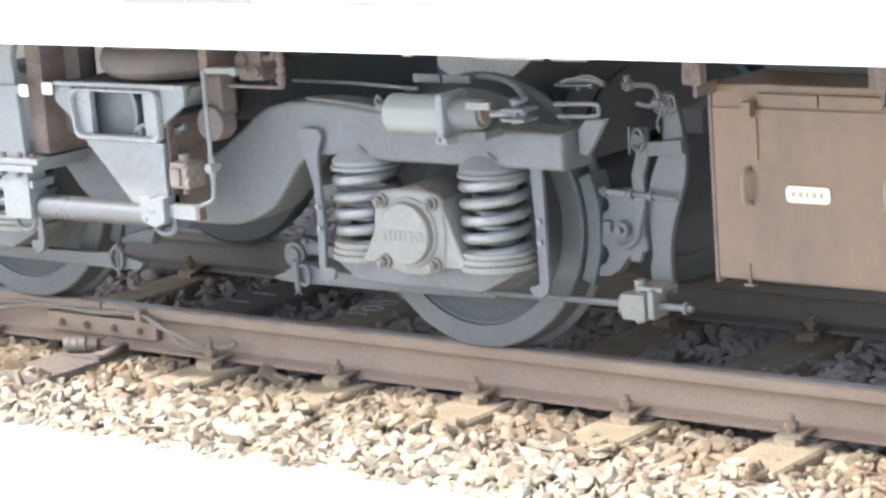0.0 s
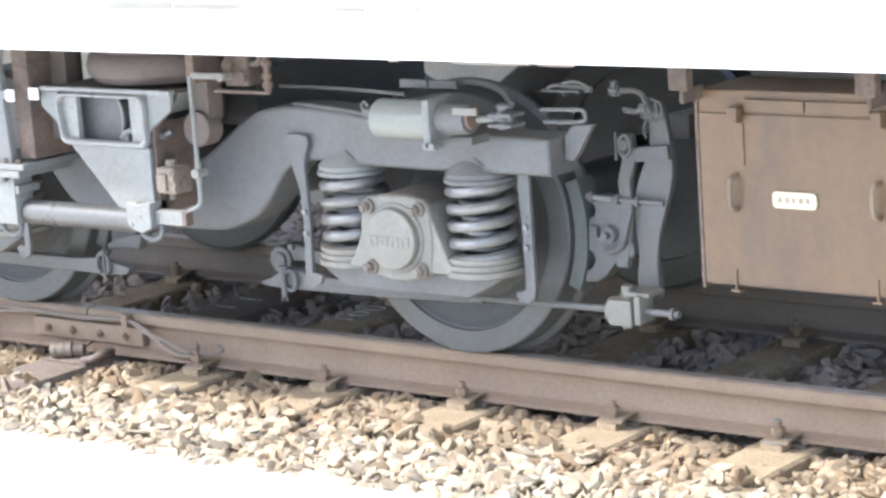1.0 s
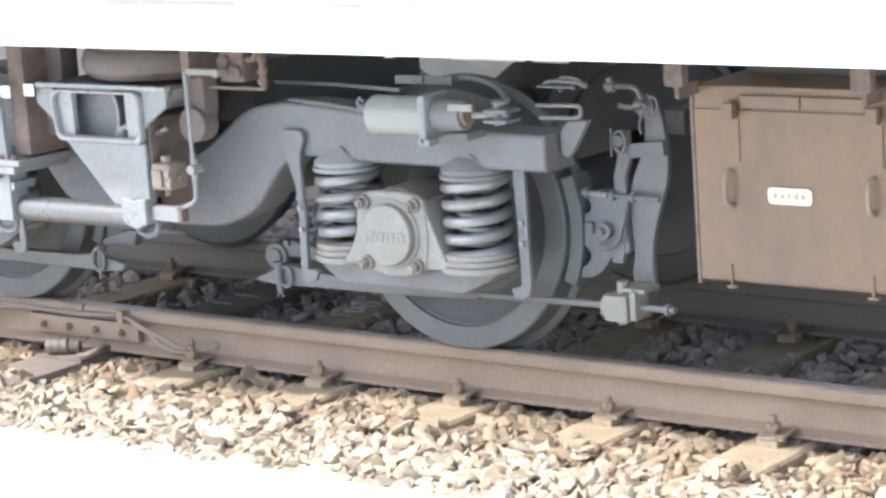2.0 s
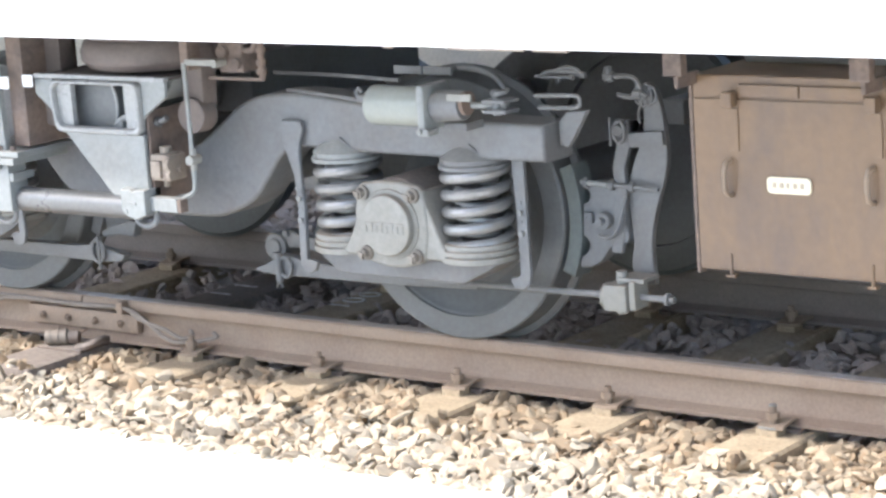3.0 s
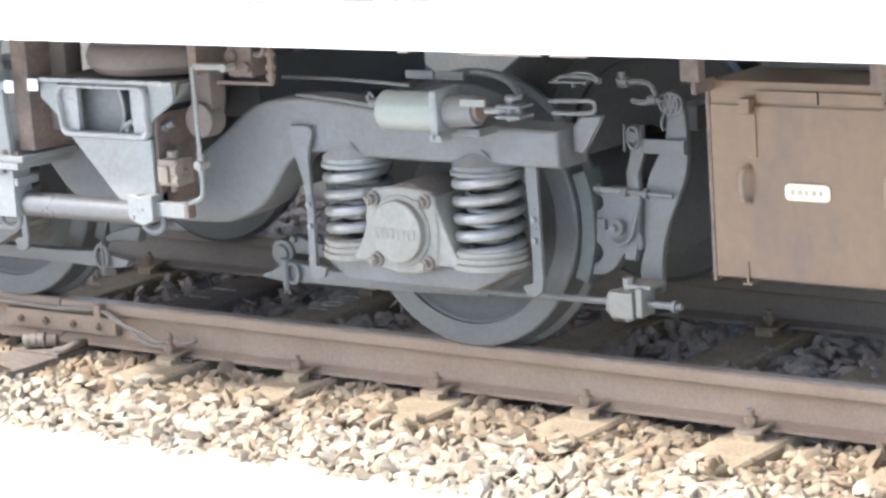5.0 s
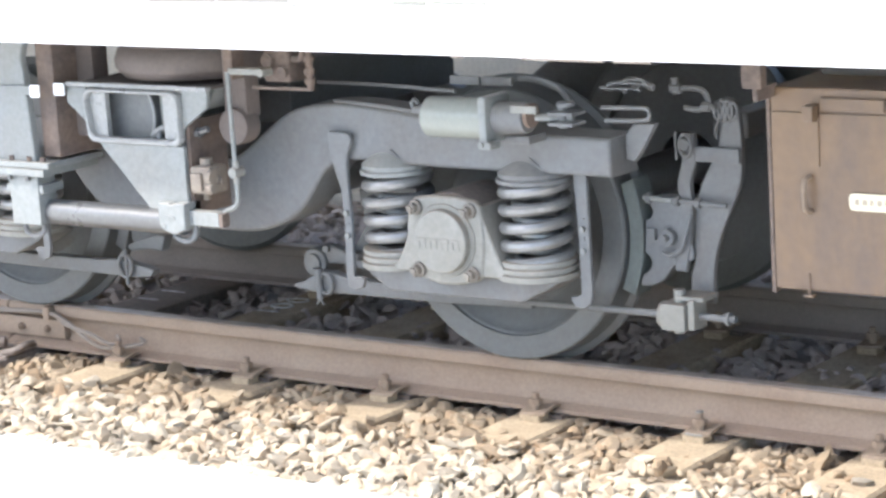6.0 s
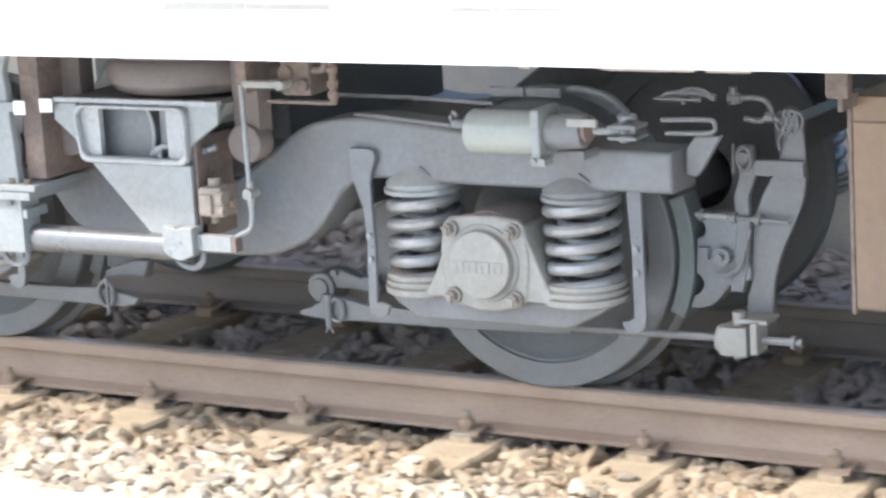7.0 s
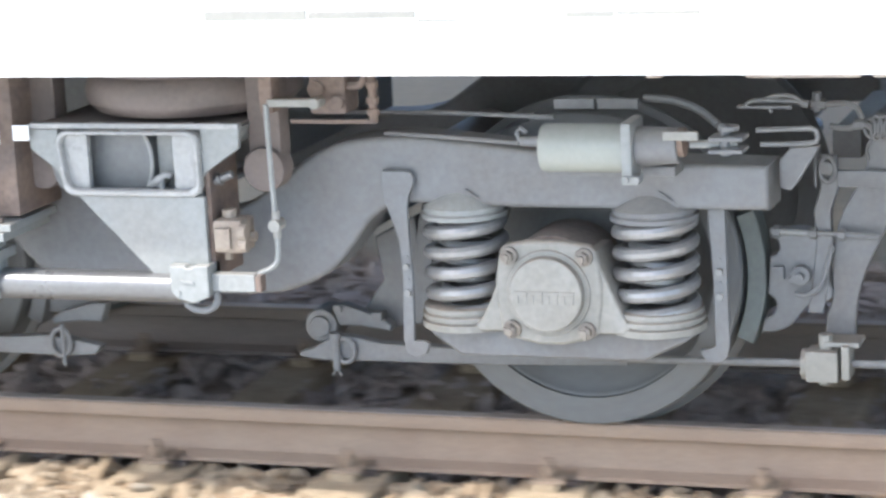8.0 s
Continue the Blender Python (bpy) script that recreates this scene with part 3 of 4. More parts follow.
    out = arc(tx, tz, tr, -31, 38.5, 16) + arc(tx, tz, tr, 141.5, 211, 16)
    part("air_tank", prism(B(), out, -0.490, 0.018, 0.006), TYRE, bol, "round grey air tank")
    # pale crescent on the tank's right edge only, drawn for its highlight
    bm = tube(B(), [(a, -0.491, b) for a, b in arc(tx, tz, tr - 0.004, -31, 36, 20)], 0.0055)
    part("rim", bm, PALE, bol)
    part("back_plate", box(B(), -1.030, -0.880, -0.472, -0.462, v0 + 0.011, 0.895, 0.002), LIGHT_GREY, bol)
    bm = cylinder(B(), (-1.014, -0.515, 0.750), (-1.014, -0.47, 0.750), 0.017, n=14, bevel=0.004)
    tube(bm, smooth_line([(-1.040, -0.505, 0.740), (-1.014, -0.512, 0.752), (-0.992, -0.512, 0.768), (-0.976, -0.51, 0.764)], 4), 0.009, 8)
    cylinder(bm, (-1.006, -0.51, 0.731), (-1.006, -0.51, 0.752), 0.008, n=8)
    part("drain_cock", bm, PALE, bol, "bright drain cock")
    part("gusset_side", box(B(), -0.872, -0.858, -0.536, -0.36, 0.50, 0.80, 0.003), RUST, bol, "brown side of the gusset")
    bm = prism(B(), [(-0.86, 0.82), (-0.79, 0.86), (-0.77, 0.895), (-0.86, 0.895)], -0.50, -0.30, 0.004)
    part("bracket", bm, LIGHT_GREY, bol)
    for y in (-0.262, mirror_y(-0.262)):
        bm = turned(B(), [(0.20, 0.910), (0.262, 0.918), (0.288, 0.945), (0.292, 0.975), (0.280, 1.005), (0.262, 1.018), (0.276, 1.028), (0.280, 1.06), (0.25, 1.10)], MID + 0.055, y, 48)
        part("air_spring", bm, RUBBER, bol, "dusty brown rubber air spring")
    for x in (-0.735, -1.375):
        bm = cylinder(B(), (x, -0.47, 0.775), (x, -0.40, 0.775), 0.058, n=24, bevel=0.006)
        box(bm, x - 0.045, x + 0.045, -0.45, -0.38, 0.80, 1.10, 0.008)
        part("bump_stop", bm, RUBBER, bol, "brown rusty bump stop")
    bm = cylinder(B(), (-0.858, -0.505, 0.752), (-0.805, -0.505, 0.772), 0.011, n=10, bevel=0.002)
    cylinder(bm, (-0.846, -0.505, 0.7565), (-0.838, -0.505, 0.7595), 0.017, n=6)
    part("drain_plug", bm, SILVER, bol, "bright drain plug")
    part("patch", box(B(), -1.398, -1.352, -0.567, -0.560, 0.866, 0.906, 0.002), WHITE, bol, "white reflective square")

    # anchor rod
    rod = part("anchor_rod", cylinder(B(), (-1.50, -0.545, 0.478), (-0.90, -0.545, 0.478), 0.041, n=28), SILVER, bogie, "thick silver painted anchor rod")
    out = [(-0.966, 0.545), (-0.966, 0.476), (-0.948, 0.456), (-0.920, 0.449), (-0.905, 0.445), (-0.890, 0.450), (-0.858, 0.464), (-0.858, 0.545), (-0.898, 0.545), (-0.905, 0.539), (-0.918, 0.539), (-0.925, 0.545)]
    part("clamp", prism(B(), out, -0.590, -0.505, 0.005), LIGHT_GREY, rod, "pale clamp block")
    bm = prism(B(), [(-0.935, 0.508), (-0.900, 0.504), (-0.896, 0.496), (-0.934, 0.498)], -0.5935, -0.589, 0.001)
    cylinder(bm, (-0.945, -0.5935, 0.472), (-0.945, -0.589, 0.472), 0.008, n=10)
    part("cast_mark", bm, LIGHT_GREY, rod)
    part("arm_end", box(B(), -0.739, -0.722, -0.566, -0.530, 0.474, 0.518, 0.004), RUST, rod, "rusty brown arm end")
    part("arm", box(B(), -0.862, -0.740, -0.565, -0.53, 0.474, 0.520, 0.004), LIGHT_GREY, rod)
    bm = tube(B(), [(-0.905 + 0.048 * math.cos(a * math.pi / 10), -0.54, 0.452 + 0.036 * math.sin(a * math.pi / 10)) for a in range(20)], 0.010, closed=True)
    part("ring", bm, GREY, rod)

    # level valve linkage
    pts = smooth_line([(-0.692, -0.525, 0.955), (-0.690, -0.525, 0.80), (-0.684, -0.53, 0.66), (-0.684, -0.53, 0.565), (-0.70, -0.53, 0.535), (-0.735, -0.535, 0.518), (-0.752, -0.54, 0.50)], 5)
    link = part("levelling_rod", tube(B(), pts, 0.0075, 8), LIGHT_GREY, bogie, "thin bent levelling rod")
    bm = cylinder(B(), (-0.682, -0.55, 0.645), (-0.682, -0.505, 0.645), 0.016, n=14)
    cylinder(bm, (-0.682, -0.53, 0.61), (-0.682, -0.53, 0.68), 0.011, n=8)
    part("clevis", bm, CAST, link, "dusty steel clevis")
    part("valve_post", box(B(), -0.712, -0.676, -0.52, -0.46, 0.93, 1.10, 0.006), RUST, link, "brown post")
    bm = B()
    box(bm, -0.69, -0.545, -0.525, -0.495, 0.948, 0.968, 0.004)
    cylinder(bm, (-0.56, -0.53, 0.957), (-0.56, -0.48, 0.957), 0.014, n=12)
    part("valve_arm", bm, CAST, link, "dusty pale valve arm")
    bm = box(B(), -0.600, -0.500, -0.46, -0.36, 0.918, 1.02, 0.012)
    box(bm, -0.66, -0.43, -0.45, -0.43, 0.893, 0.903, 0.002)
    box(bm, -0.62, -0.46, -0.44, -0.40, 1.02, 1.06, 0.006)
    cylinder(bm, (-0.575, -0.475, 0.985), (-0.575, -0.44, 0.985), 0.022, n=16)
    cylinder(bm, (-0.520, -0.475, 0.950), (-0.520, -0.44, 0.950), 0.018, n=16)
    tube(bm, smooth_line([(-0.50, -0.44, 0.99), (-0.46, -0.45, 0.995), (-0.445, -0.45, 1.03), (-0.44, -0.45, 1.08)], 4), 0.010, 8)
    cylinder(bm, (-0.432, -0.445, 0.895), (-0.432, -0.445, 1.06), 0.011, n=10)
    for z in (0.915, 0.945, 0.985):
        cylinder(bm, (-0.432, -0.445, z), (-0.432, -0.445, z + 0.016), 0.017, n=8)
    part("level_valve", bm, RUST, link, "brown dirty level valve")
    bm = box(B(), -0.852, -0.768, -0.555, -0.47, 0.572, 0.660, 0.012)
    cylinder(bm, (-0.775, -0.555, 0.63), (-0.755, -0.555, 0.63), 0.022, n=10)
    cylinder(bm, (-0.775, -0.555, 0.595), (-0.755, -0.555, 0.595), 0.018, n=10)
    cylinder(bm, (-0.82, -0.51, 0.655), (-0.82, -0.51, 0.68), 0.02, n=10)
    box(bm, -0.842, -0.800, -0.566, -0.550, 0.585, 0.640, 0.004)
    cylinder(bm, (-0.768, -0.52, 0.612), (-0.745, -0.52, 0.612), 0.012, n=8)
    cylinder(bm, (-0.835, -0.50, 0.575), (-0.835, -0.50, 0.545), 0.012, n=8)
    part("valve_block", bm, TAN, bogie, "pale rusty valve block")

    # brake cylinder on the frame
    cy, cz = -0.445, 0.850
    low = cz - 0.016
    bm = cylinder(B(), (0.012, cy, low), (0.240, cy, low), 0.061, n=40, bevel=0.009)
    cyl = part("brake_cylinder", bm, ENAMEL, bogie, "pale grey brake cylinder")
    bm = box(B(), 0.228, 0.256, cy - 0.068, cy + 0.062, low - 0.066, low + 0.074, 0.010)
    box(bm, 0.230, 0.272, cy - 0.072, cy - 0.02, low - 0.078, low - 0.056, 0.004)
    part("clamp", bm, LIGHT_GREY, cyl)
    for x in (0.240, 0.268):
        part("bolt", cylinder(B(), (x, cy - 0.080, low - 0.064), (x, cy - 0.05, low - 0.064), 0.009, n=8), LIGHT_GREY, cyl)
    part("neck", cylinder(B(), (0.256, cy, low + 0.004), (0.360, cy, low + 0.008), 0.050, 0.044, n=30, bevel=0.004), GREY, cyl)
    part("collar", cylinder(B(), (0.360, cy, cz), (0.374, cy, cz), 0.036, n=24), RUST, cyl)
    part("yoke", box(B(), 0.330, 0.418, cy - 0.050, cy - 0.038, cz + 0.012, cz + 0.034, 0.003), CAST, cyl, "dull cream tag strip")
    part("push_rod", cylinder(B(), (0.385, cy, cz - 0.006), (0.50, cy + 0.02, cz - 0.006), 0.010, n=12), LIGHT_GREY, cyl)
    bm = box(B(), 0.435, 0.520, cy - 0.02, cy + 0.055, cz - 0.026, cz - 0.016, 0.003)
    box(bm, 0.435, 0.520, cy - 0.02, cy + 0.055, cz + 0.004, cz + 0.014, 0.003)
    cylinder(bm, (0.470, cy + 0.01, cz - 0.034), (0.470, cy + 0.01, cz + 0.042), 0.014, n=12)
    for z in (-0.024, 0.006, 0.028):
        cylinder(bm, (0.480, cy + 0.012, cz + z), (0.480, cy + 0.012, cz + z + 0.011), 0.026, n=20, bevel=0.002)
    part("clevis", bm, GREY, cyl)
    bm = cylinder(B(), (-0.045, cy, cz), (0.014, cy, cz), 0.013, n=12)
    tube(bm, [(-0.045, cy, cz), (-0.055, cy, cz + 0.02), (-0.045, cy, cz + 0.034), (-0.03, cy, cz + 0.02)], 0.006, 6)
    part("air_inlet", bm, GREY, cyl)
    part("saddle", box(B(), 0.06, 0.34, -0.42, -0.33, 0.758, 0.784, 0.005), GREY, cyl)
    bm = tube(B(), smooth_line([(-0.05, cy, cz - 0.005), (-0.2, -0.36, 0.838), (-0.34, -0.33, 0.842), (-0.46, -0.3, 0.842)], 5), 0.006, 8)
    tube(bm, smooth_line([(0.0, -0.30, 0.885), (-0.3, -0.24, 0.885), (-0.6, -0.2, 0.88)], 4), 0.006, 8)
    part("air_pipe", bm, GREY, cyl)
    for x in (0.010, 0.124):
        bm = box(B(), x, x + 0.106, -0.335, -0.325, 0.912, 0.938, 0.003)
        part("top_plate", bm, GREY, cyl)
    bm = tube(B(), smooth_line([(0.52, -0.31, 0.856), (0.62, -0.30, 0.858), (0.660, -0.295, 0.856), (0.669, -0.295, 0.842), (0.660, -0.295, 0.824), (0.60, -0.30, 0.820), (0.53, -0.31, 0.821)], 4), 0.0065, 8)
    part("wire_loop", bm, GREY, cyl, "bent steel rod loop")
    bm = box(B(), 0.450, 0.580, -0.21, -0.19, 0.892, 0.899, 0.002)
    box(bm, 0.530, 0.537, -0.208, -0.192, 0.880, 0.893, 0.001)
    tube(bm, smooth_line([(0.470, -0.2, 0.899), (0.490, -0.2, 0.910), (0.530, -0.2, 0.912), (0.590, -0.2, 0.910), (0.625, -0.2, 0.903)], 4), 0.006, 8)
    tube(bm, smooth_line([(0.520, -0.2, 0.914), (0.550, -0.2, 0.924), (0.590, -0.2, 0.922), (0.612, -0.2, 0.910)], 4), 0.005, 8)
    cylinder(bm, (0.612, -0.2, 0.904), (0.630, -0.2, 0.902), 0.010, n=6)
    cylinder(bm, (0.572, -0.2, 0.8955), (0.586, -0.2, 0.8955), 0.008, n=6)
    part("fitting", bm, GREY, cyl)
    bm = tube(B(), smooth_line([(0.235, -0.30, 0.934), (0.30, -0.30, 0.930), (0.37, -0.30, 0.908), (0.43, -0.33, 0.872)], 5), 0.010, 10)
    part("hose", bm, TYRE, cyl)
    bm = tube(B(), smooth_line([(0.625, -0.08, 0.880), (0.69, -0.08, 0.884), (0.725, -0.08, 0.875), (0.742, -0.08, 0.845)], 5), 0.008, 8)
    tube(bm, smooth_line([(0.66, -0.08, 0.826), (0.71, -0.085, 0.822), (0.735, -0.085, 0.838), (0.765, -0.085, 0.822)], 5), 0.008, 8)
    cylinder(bm, (0.628, -0.08, 0.865), (0.628, -0.08, 0.912), 0.012, n=8)
    cylinder(bm, (0.615, -0.08, 0.882), (0.650, -0.08, 0.882), 0.015, n=6)
    cylinder(bm, (0.722, -0.085, 0.832), (0.748, -0.085, 0.832), 0.014, n=6)
    part("bent_pipe", bm, GREY, cyl)

    # tread brake beside the leading wheel: shoe, fixed link, swinging lever
    out = arc(AXLE, R, R + 0.010, -23, 20, 12) + arc(AXLE, R, R + 0.058, 20, -23, 12)
    shoe = part("brake_shoe", prism(B(), out, -0.045, 0.045, 0.004), GREEN, bogie, "greenish grey curved brake shoe")
    out = fillet([(0.490, 0.540), (0.540, 0.550), (0.600, 0.545), (0.640, 0.510), (0.635, 0.450), (0.650, 0.390), (0.640, 0.362), (0.602, 0.356), (0.569, 0.330), (0.542, 0.296), (0.499, 0.275), (0.462, 0.275)], 2) + fillet([(0.469, 0.308), (0.492, 0.322), (0.503, 0.345), (0.496, 0.366), (0.481, 0.376)], 2) + fillet([(0.488, 0.476), (0.506, 0.484), (0.514, 0.502), (0.508, 0.520), (0.491, 0.528)], 2)
    part("shoe_head", prism(B(), out, -0.05, 0.01, 0.006), GREY, shoe, "grey cast shoe head")
    for a, b, r in ((0.572, 0.432, 0.026), (0.548, 0.420, 0.009)):
        part("pin", cylinder(B(), (a, -0.075, b), (a, -0.04, b), r, n=18, bevel=0.003), GREY, shoe)
    bm = box(B(), 0.498, 0.528, -0.066, -0.049, 0.420, 0.454, 0.003)
    cylinder(bm, (0.508, -0.068, 0.438), (0.508, -0.064, 0.438), 0.004, n=8)
    part("key_tab", bm, GREY, shoe)
    part("pin_nut", cylinder(B(), (0.572, -0.095, 0.432), (0.572, -0.074, 0.432), 0.012, n=6), GREY, shoe)
    bm = tube(B(), smooth_line([(0.655, -0.06, 0.510), (0.640, -0.07, 0.455), (0.622, -0.07, 0.405), (0.585, -0.07, 0.380), (0.555, -0.07, 0.385)], 5), 0.007, 8)
    part("return_spring", bm, GREY, shoe)
    out = [(0.624, 0.745), (0.668, 0.745), (0.672, 0.66), (0.650, 0.60), (0.655, 0.52), (0.640, 0.40), (0.625, 0.33), (0.585, 0.33), (0.600, 0.42), (0.612, 0.52), (0.606, 0.60), (0.625, 0.66)]
    link2 = part("brake_hanger", prism(B(), out, -0.055, -0.030, 0.005), GREY, bogie, "grey forged brake hanger")
    part("pin", cylinder(B(), (0.646, -0.075, 0.715), (0.646, -0.02, 0.715), 0.018, n=20, bevel=0.004), GREY, link2)
    bm = tube(B(), [(0.648 + 0.020 * math.cos(a * math.pi / 8), -0.068, 0.712 + 0.033 * math.sin(a * math.pi / 8)) for a in range(16)], 0.0065, closed=True)
    cylinder(bm, (0.617, -0.07, 0.668), (0.617, -0.07, 0.752), 0.004, n=8)
    part("locking_ring", bm, GREY, link2)
    bm = cylinder(B(), (0.505, -0.062, 0.548), (0.775, -0.062, 0.538), 0.007, n=10)
    for x in (0.505, 0.600, 0.672):
        cylinder(bm, (x, -0.062, 0.548 - 0.037 * (x - 0.505)), (x + 0.016, -0.062, 0.547 - 0.037 * (x - 0.505)), 0.016, n=6)
    part("adjuster_bolt", bm, GREY, link2)
    # lighter sleeve paints in the light on the bolt's left end
    part("lit_bolt_end", cylinder(B(), (0.496, -0.064, 0.5485), (0.592, -0.064, 0.5445), 0.0085, n=10), LIGHT_GREY, link2)

    pivot = (0.70, -0.03, 0.47)
    out = fillet([(0.765, 0.852), (0.800, 0.838), (0.813, 0.77), (0.816, 0.67), (0.806, 0.60), (0.782, 0.54), (0.748, 0.47), (0.722, 0.40), (0.708, 0.33), (0.704, 0.235)], 2) + fillet([(0.625, 0.235), (0.630, 0.32), (0.645, 0.36), (0.648, 0.45), (0.657, 0.53), (0.680, 0.60), (0.715, 0.66), (0.742, 0.72), (0.748, 0.78)], 2)
    lever = part("brake_lever", prism(B(), out, -0.035, -0.010, 0.005), GREY, bogie, "grey curved brake lever", at=pivot)
    part("cross_plate", box(B(), 0.665, 0.815, -0.052, -0.036, 0.662, 0.706, 0.003), GREY, lever, at=(0.74, -0.044, 0.684))
    bm = cylinder(B(), (0.782, -0.060, 0.818), (0.782, -0.030, 0.818), 0.020, n=20)
    for dx, rz in ((-0.024, 0.024), (-0.008, 0.031), (0.010, 0.031), (0.026, 0.024)):
        tube(bm, [(0.782 + dx + 0.014 * math.cos(a * math.pi / 10), -0.062, 0.818 + rz * math.sin(a * math.pi / 10)) for a in range(20)], 0.0048, closed=True)
    tube(bm, smooth_line([(0.762, -0.062, 0.79), (0.748, -0.062, 0.765), (0.752, -0.062, 0.735)], 4), 0.004)
    part("lever_eye", bm, GREY, lever, at=(0.778, -0.045, 0.795))

    # slack adjuster and pull rod
    rodpos = (0.64, -0.13, 0.21)
    bm = box(B(), 0.598, 0.682, -0.172, -0.09, 0.165, 0.247, 0.008)
    adj = part("slack_adjuster", bm, CAST, bogie, "pale grey slack adjuster block", at=rodpos)
    bm = box(B(), 0.690, 0.712, -0.168, -0.09, 0.172, 0.262, 0.006)
    box(bm, 0.640, 0.735, -0.15, -0.06, 0.255, 0.268, 0.003)
    part("clamp_plate", bm, CAST, adj, at=(0.70, -0.12, 0.2))
    bm = cylinder(B(), (0.585, -0.13, 0.205), (0.600, -0.13, 0.205), 0.040, n=18)
    cylinder(bm, (0.640, -0.13, 0.152), (0.640, -0.13, 0.168), 0.016, n=10)
    cylinder(bm, (0.645, -0.13, 0.245), (0.645, -0.13, 0.285), 0.018, n=10)
    part("nut", bm, CAST, adj, at=(0.60, -0.13, 0.205))
    bm = cylinder(B(), (0.69, -0.13, 0.208), (0.83, -0.13, 0.208), 0.011, n=12)
    cylinder(bm, (0.80, -0.13, 0.208), (0.812, -0.13, 0.208), 0.020, n=10)
    part("screw", bm, GREY, adj, at=(0.7, -0.13, 0.208))
    part("pull_rod", cylinder(B(), (0.02, -0.13, 0.200), (0.59, -0.13, 0.205), 0.011, n=12), GREY, adj, at=(0.5, -0.13, 0.2))
    # tension bar with forked ends between the wheels
    bm = prism(B(), [(-0.812, 0.200), (-0.814, 0.190), (-0.800, 0.184), (-0.715, 0.177), (-0.60, 0.180), (-0.24, 0.182), (0.12, 0.194), (0.12, 0.208), (-0.20, 0.222), (-0.38, 0.226), (-0.58, 0.232), (-0.66, 0.248), (-0.705, 0.250), (-0.735, 0.232), (-0.775, 0.210)], -0.135, -0.095, 0.005)
    bar = part("tension_bar", bm, GREY, bogie, "grey flat tension bar")
    bm = tube(B(), [(-0.672 + 0.026 * math.cos(a * math.pi / 8), -0.145, 0.212 + 0.034 * math.sin(a * math.pi / 8)) for a in range(16)], 0.0065, closed=True)
    cylinder(bm, (-0.698, -0.15, 0.160), (-0.698, -0.15, 0.258), 0.011, n=8)
    tube(bm, [(-0.712, -0.15, 0.142), (-0.698, -0.15, 0.162), (-0.684, -0.15, 0.142)], 0.004, 6)
    cylinder(bm, (-0.698, -0.15, 0.246), (-0.698, -0.15, 0.262), 0.017, n=10)
    part("split_pin", bm, GREY, bar)
    bm = cylinder(B(), (-0.765, -0.085, 0.262), (-0.765, 0.02, 0.262), 0.048, n=24, bevel=0.008)
    cylinder(bm, (-0.765, -0.095, 0.262), (-0.765, -0.08, 0.262), 0.030, n=16, bevel=0.004)
    prism(bm, [(-0.735, 0.318), (-0.700, 0.322), (-0.600, 0.290), (-0.560, 0.268), (-0.566, 0.250), (-0.650, 0.262), (-0.715, 0.262)], -0.075, -0.03, 0.006)
    cylinder(bm, (-0.712, -0.09, 0.312), (-0.712, -0.07, 0.312), 0.012, n=8)
    box(bm, -0.615, -0.585, -0.085, -0.04, 0.280, 0.305, 0.005)
    part("fork", bm, GREY, bar, "dark dirty fork")
    m = 2 * MID
    bm = prism(B(), [(m + 0.72, 0.205), (m + 0.70, 0.180), (m + 0.62, 0.172), (m + 0.35, 0.176), (m - 0.2, 0.178), (m - 0.2, 0.222), (m + 0.46, 0.224), (m + 0.56, 0.232), (m + 0.60, 0.225)], -0.165, -0.125, 0.005)
    bar2 = part("tension_bar", bm, GREY, bogie)
    bm = tube(B(), [(m + 0.60 + 0.030 * math.cos(a * math.pi / 8), -0.175, 0.215 + 0.040 * math.sin(a * math.pi / 8)) for a in range(16)], 0.007, closed=True)
    cylinder(bm, (m + 0.61, -0.18, 0.15), (m + 0.61, -0.18, 0.27), 0.006, n=8)
    part("split_pin", bm, GREY, bar2)
    bm = prism(B(), [(m + 0.70, 0.305), (m + 0.66, 0.308), (m + 0.56, 0.280), (m + 0.52, 0.258), (m + 0.53, 0.240), (m + 0.61, 0.252), (m + 0.68, 0.250)], -0.075, -0.03, 0.006)
    part("fork", bm, GREY, bar2)
    x2 = AXLE - BASE
    out = arc(x2, R, R + 0.010, 20, -25, 10) + arc(x2, R, R + 0.058, -25, 20, 10)
    s3 = part("brake_shoe", prism(B(), out, -0.02, 0.06, 0.004), GREY, bogie, "dark grey brake shoe")
    part("shoe_head", prism(B(), [(m + 0.50, 0.56), (m + 0.49, 0.40), (m + 0.48, 0.26), (m + 0.60, 0.24), (m + 0.66, 0.30), (m + 0.60, 0.38), (m + 0.62, 0.50)], -0.01, 0.04, 0.006), GREY, s3)
    # inner brake shoes behind
    out = arc(AXLE, R, R + 0.010, 160, 205, 10) + arc(AXLE, R, R + 0.058, 205, 160, 10)
    s2 = part("brake_shoe", prism(B(), out, -0.02, 0.06, 0.004), GREY, bogie, "dark grey brake shoe")
    part("shoe_head", prism(B(), [(-0.50, 0.56), (-0.62, 0.50), (-0.60, 0.38), (-0.66, 0.30), (-0.60, 0.24), (-0.48, 0.26), (-0.49, 0.40)], -0.01, 0.04, 0.006), GREY, s2)
    return bogie, sets, lever, adj


bogie, wheelsets, lever, adjuster = build_bogie()


# ---- track ----
PITCH = 0.584
SLEEPERS = [k * PITCH for k in range(-24, 12)]
JOINT = -1.78


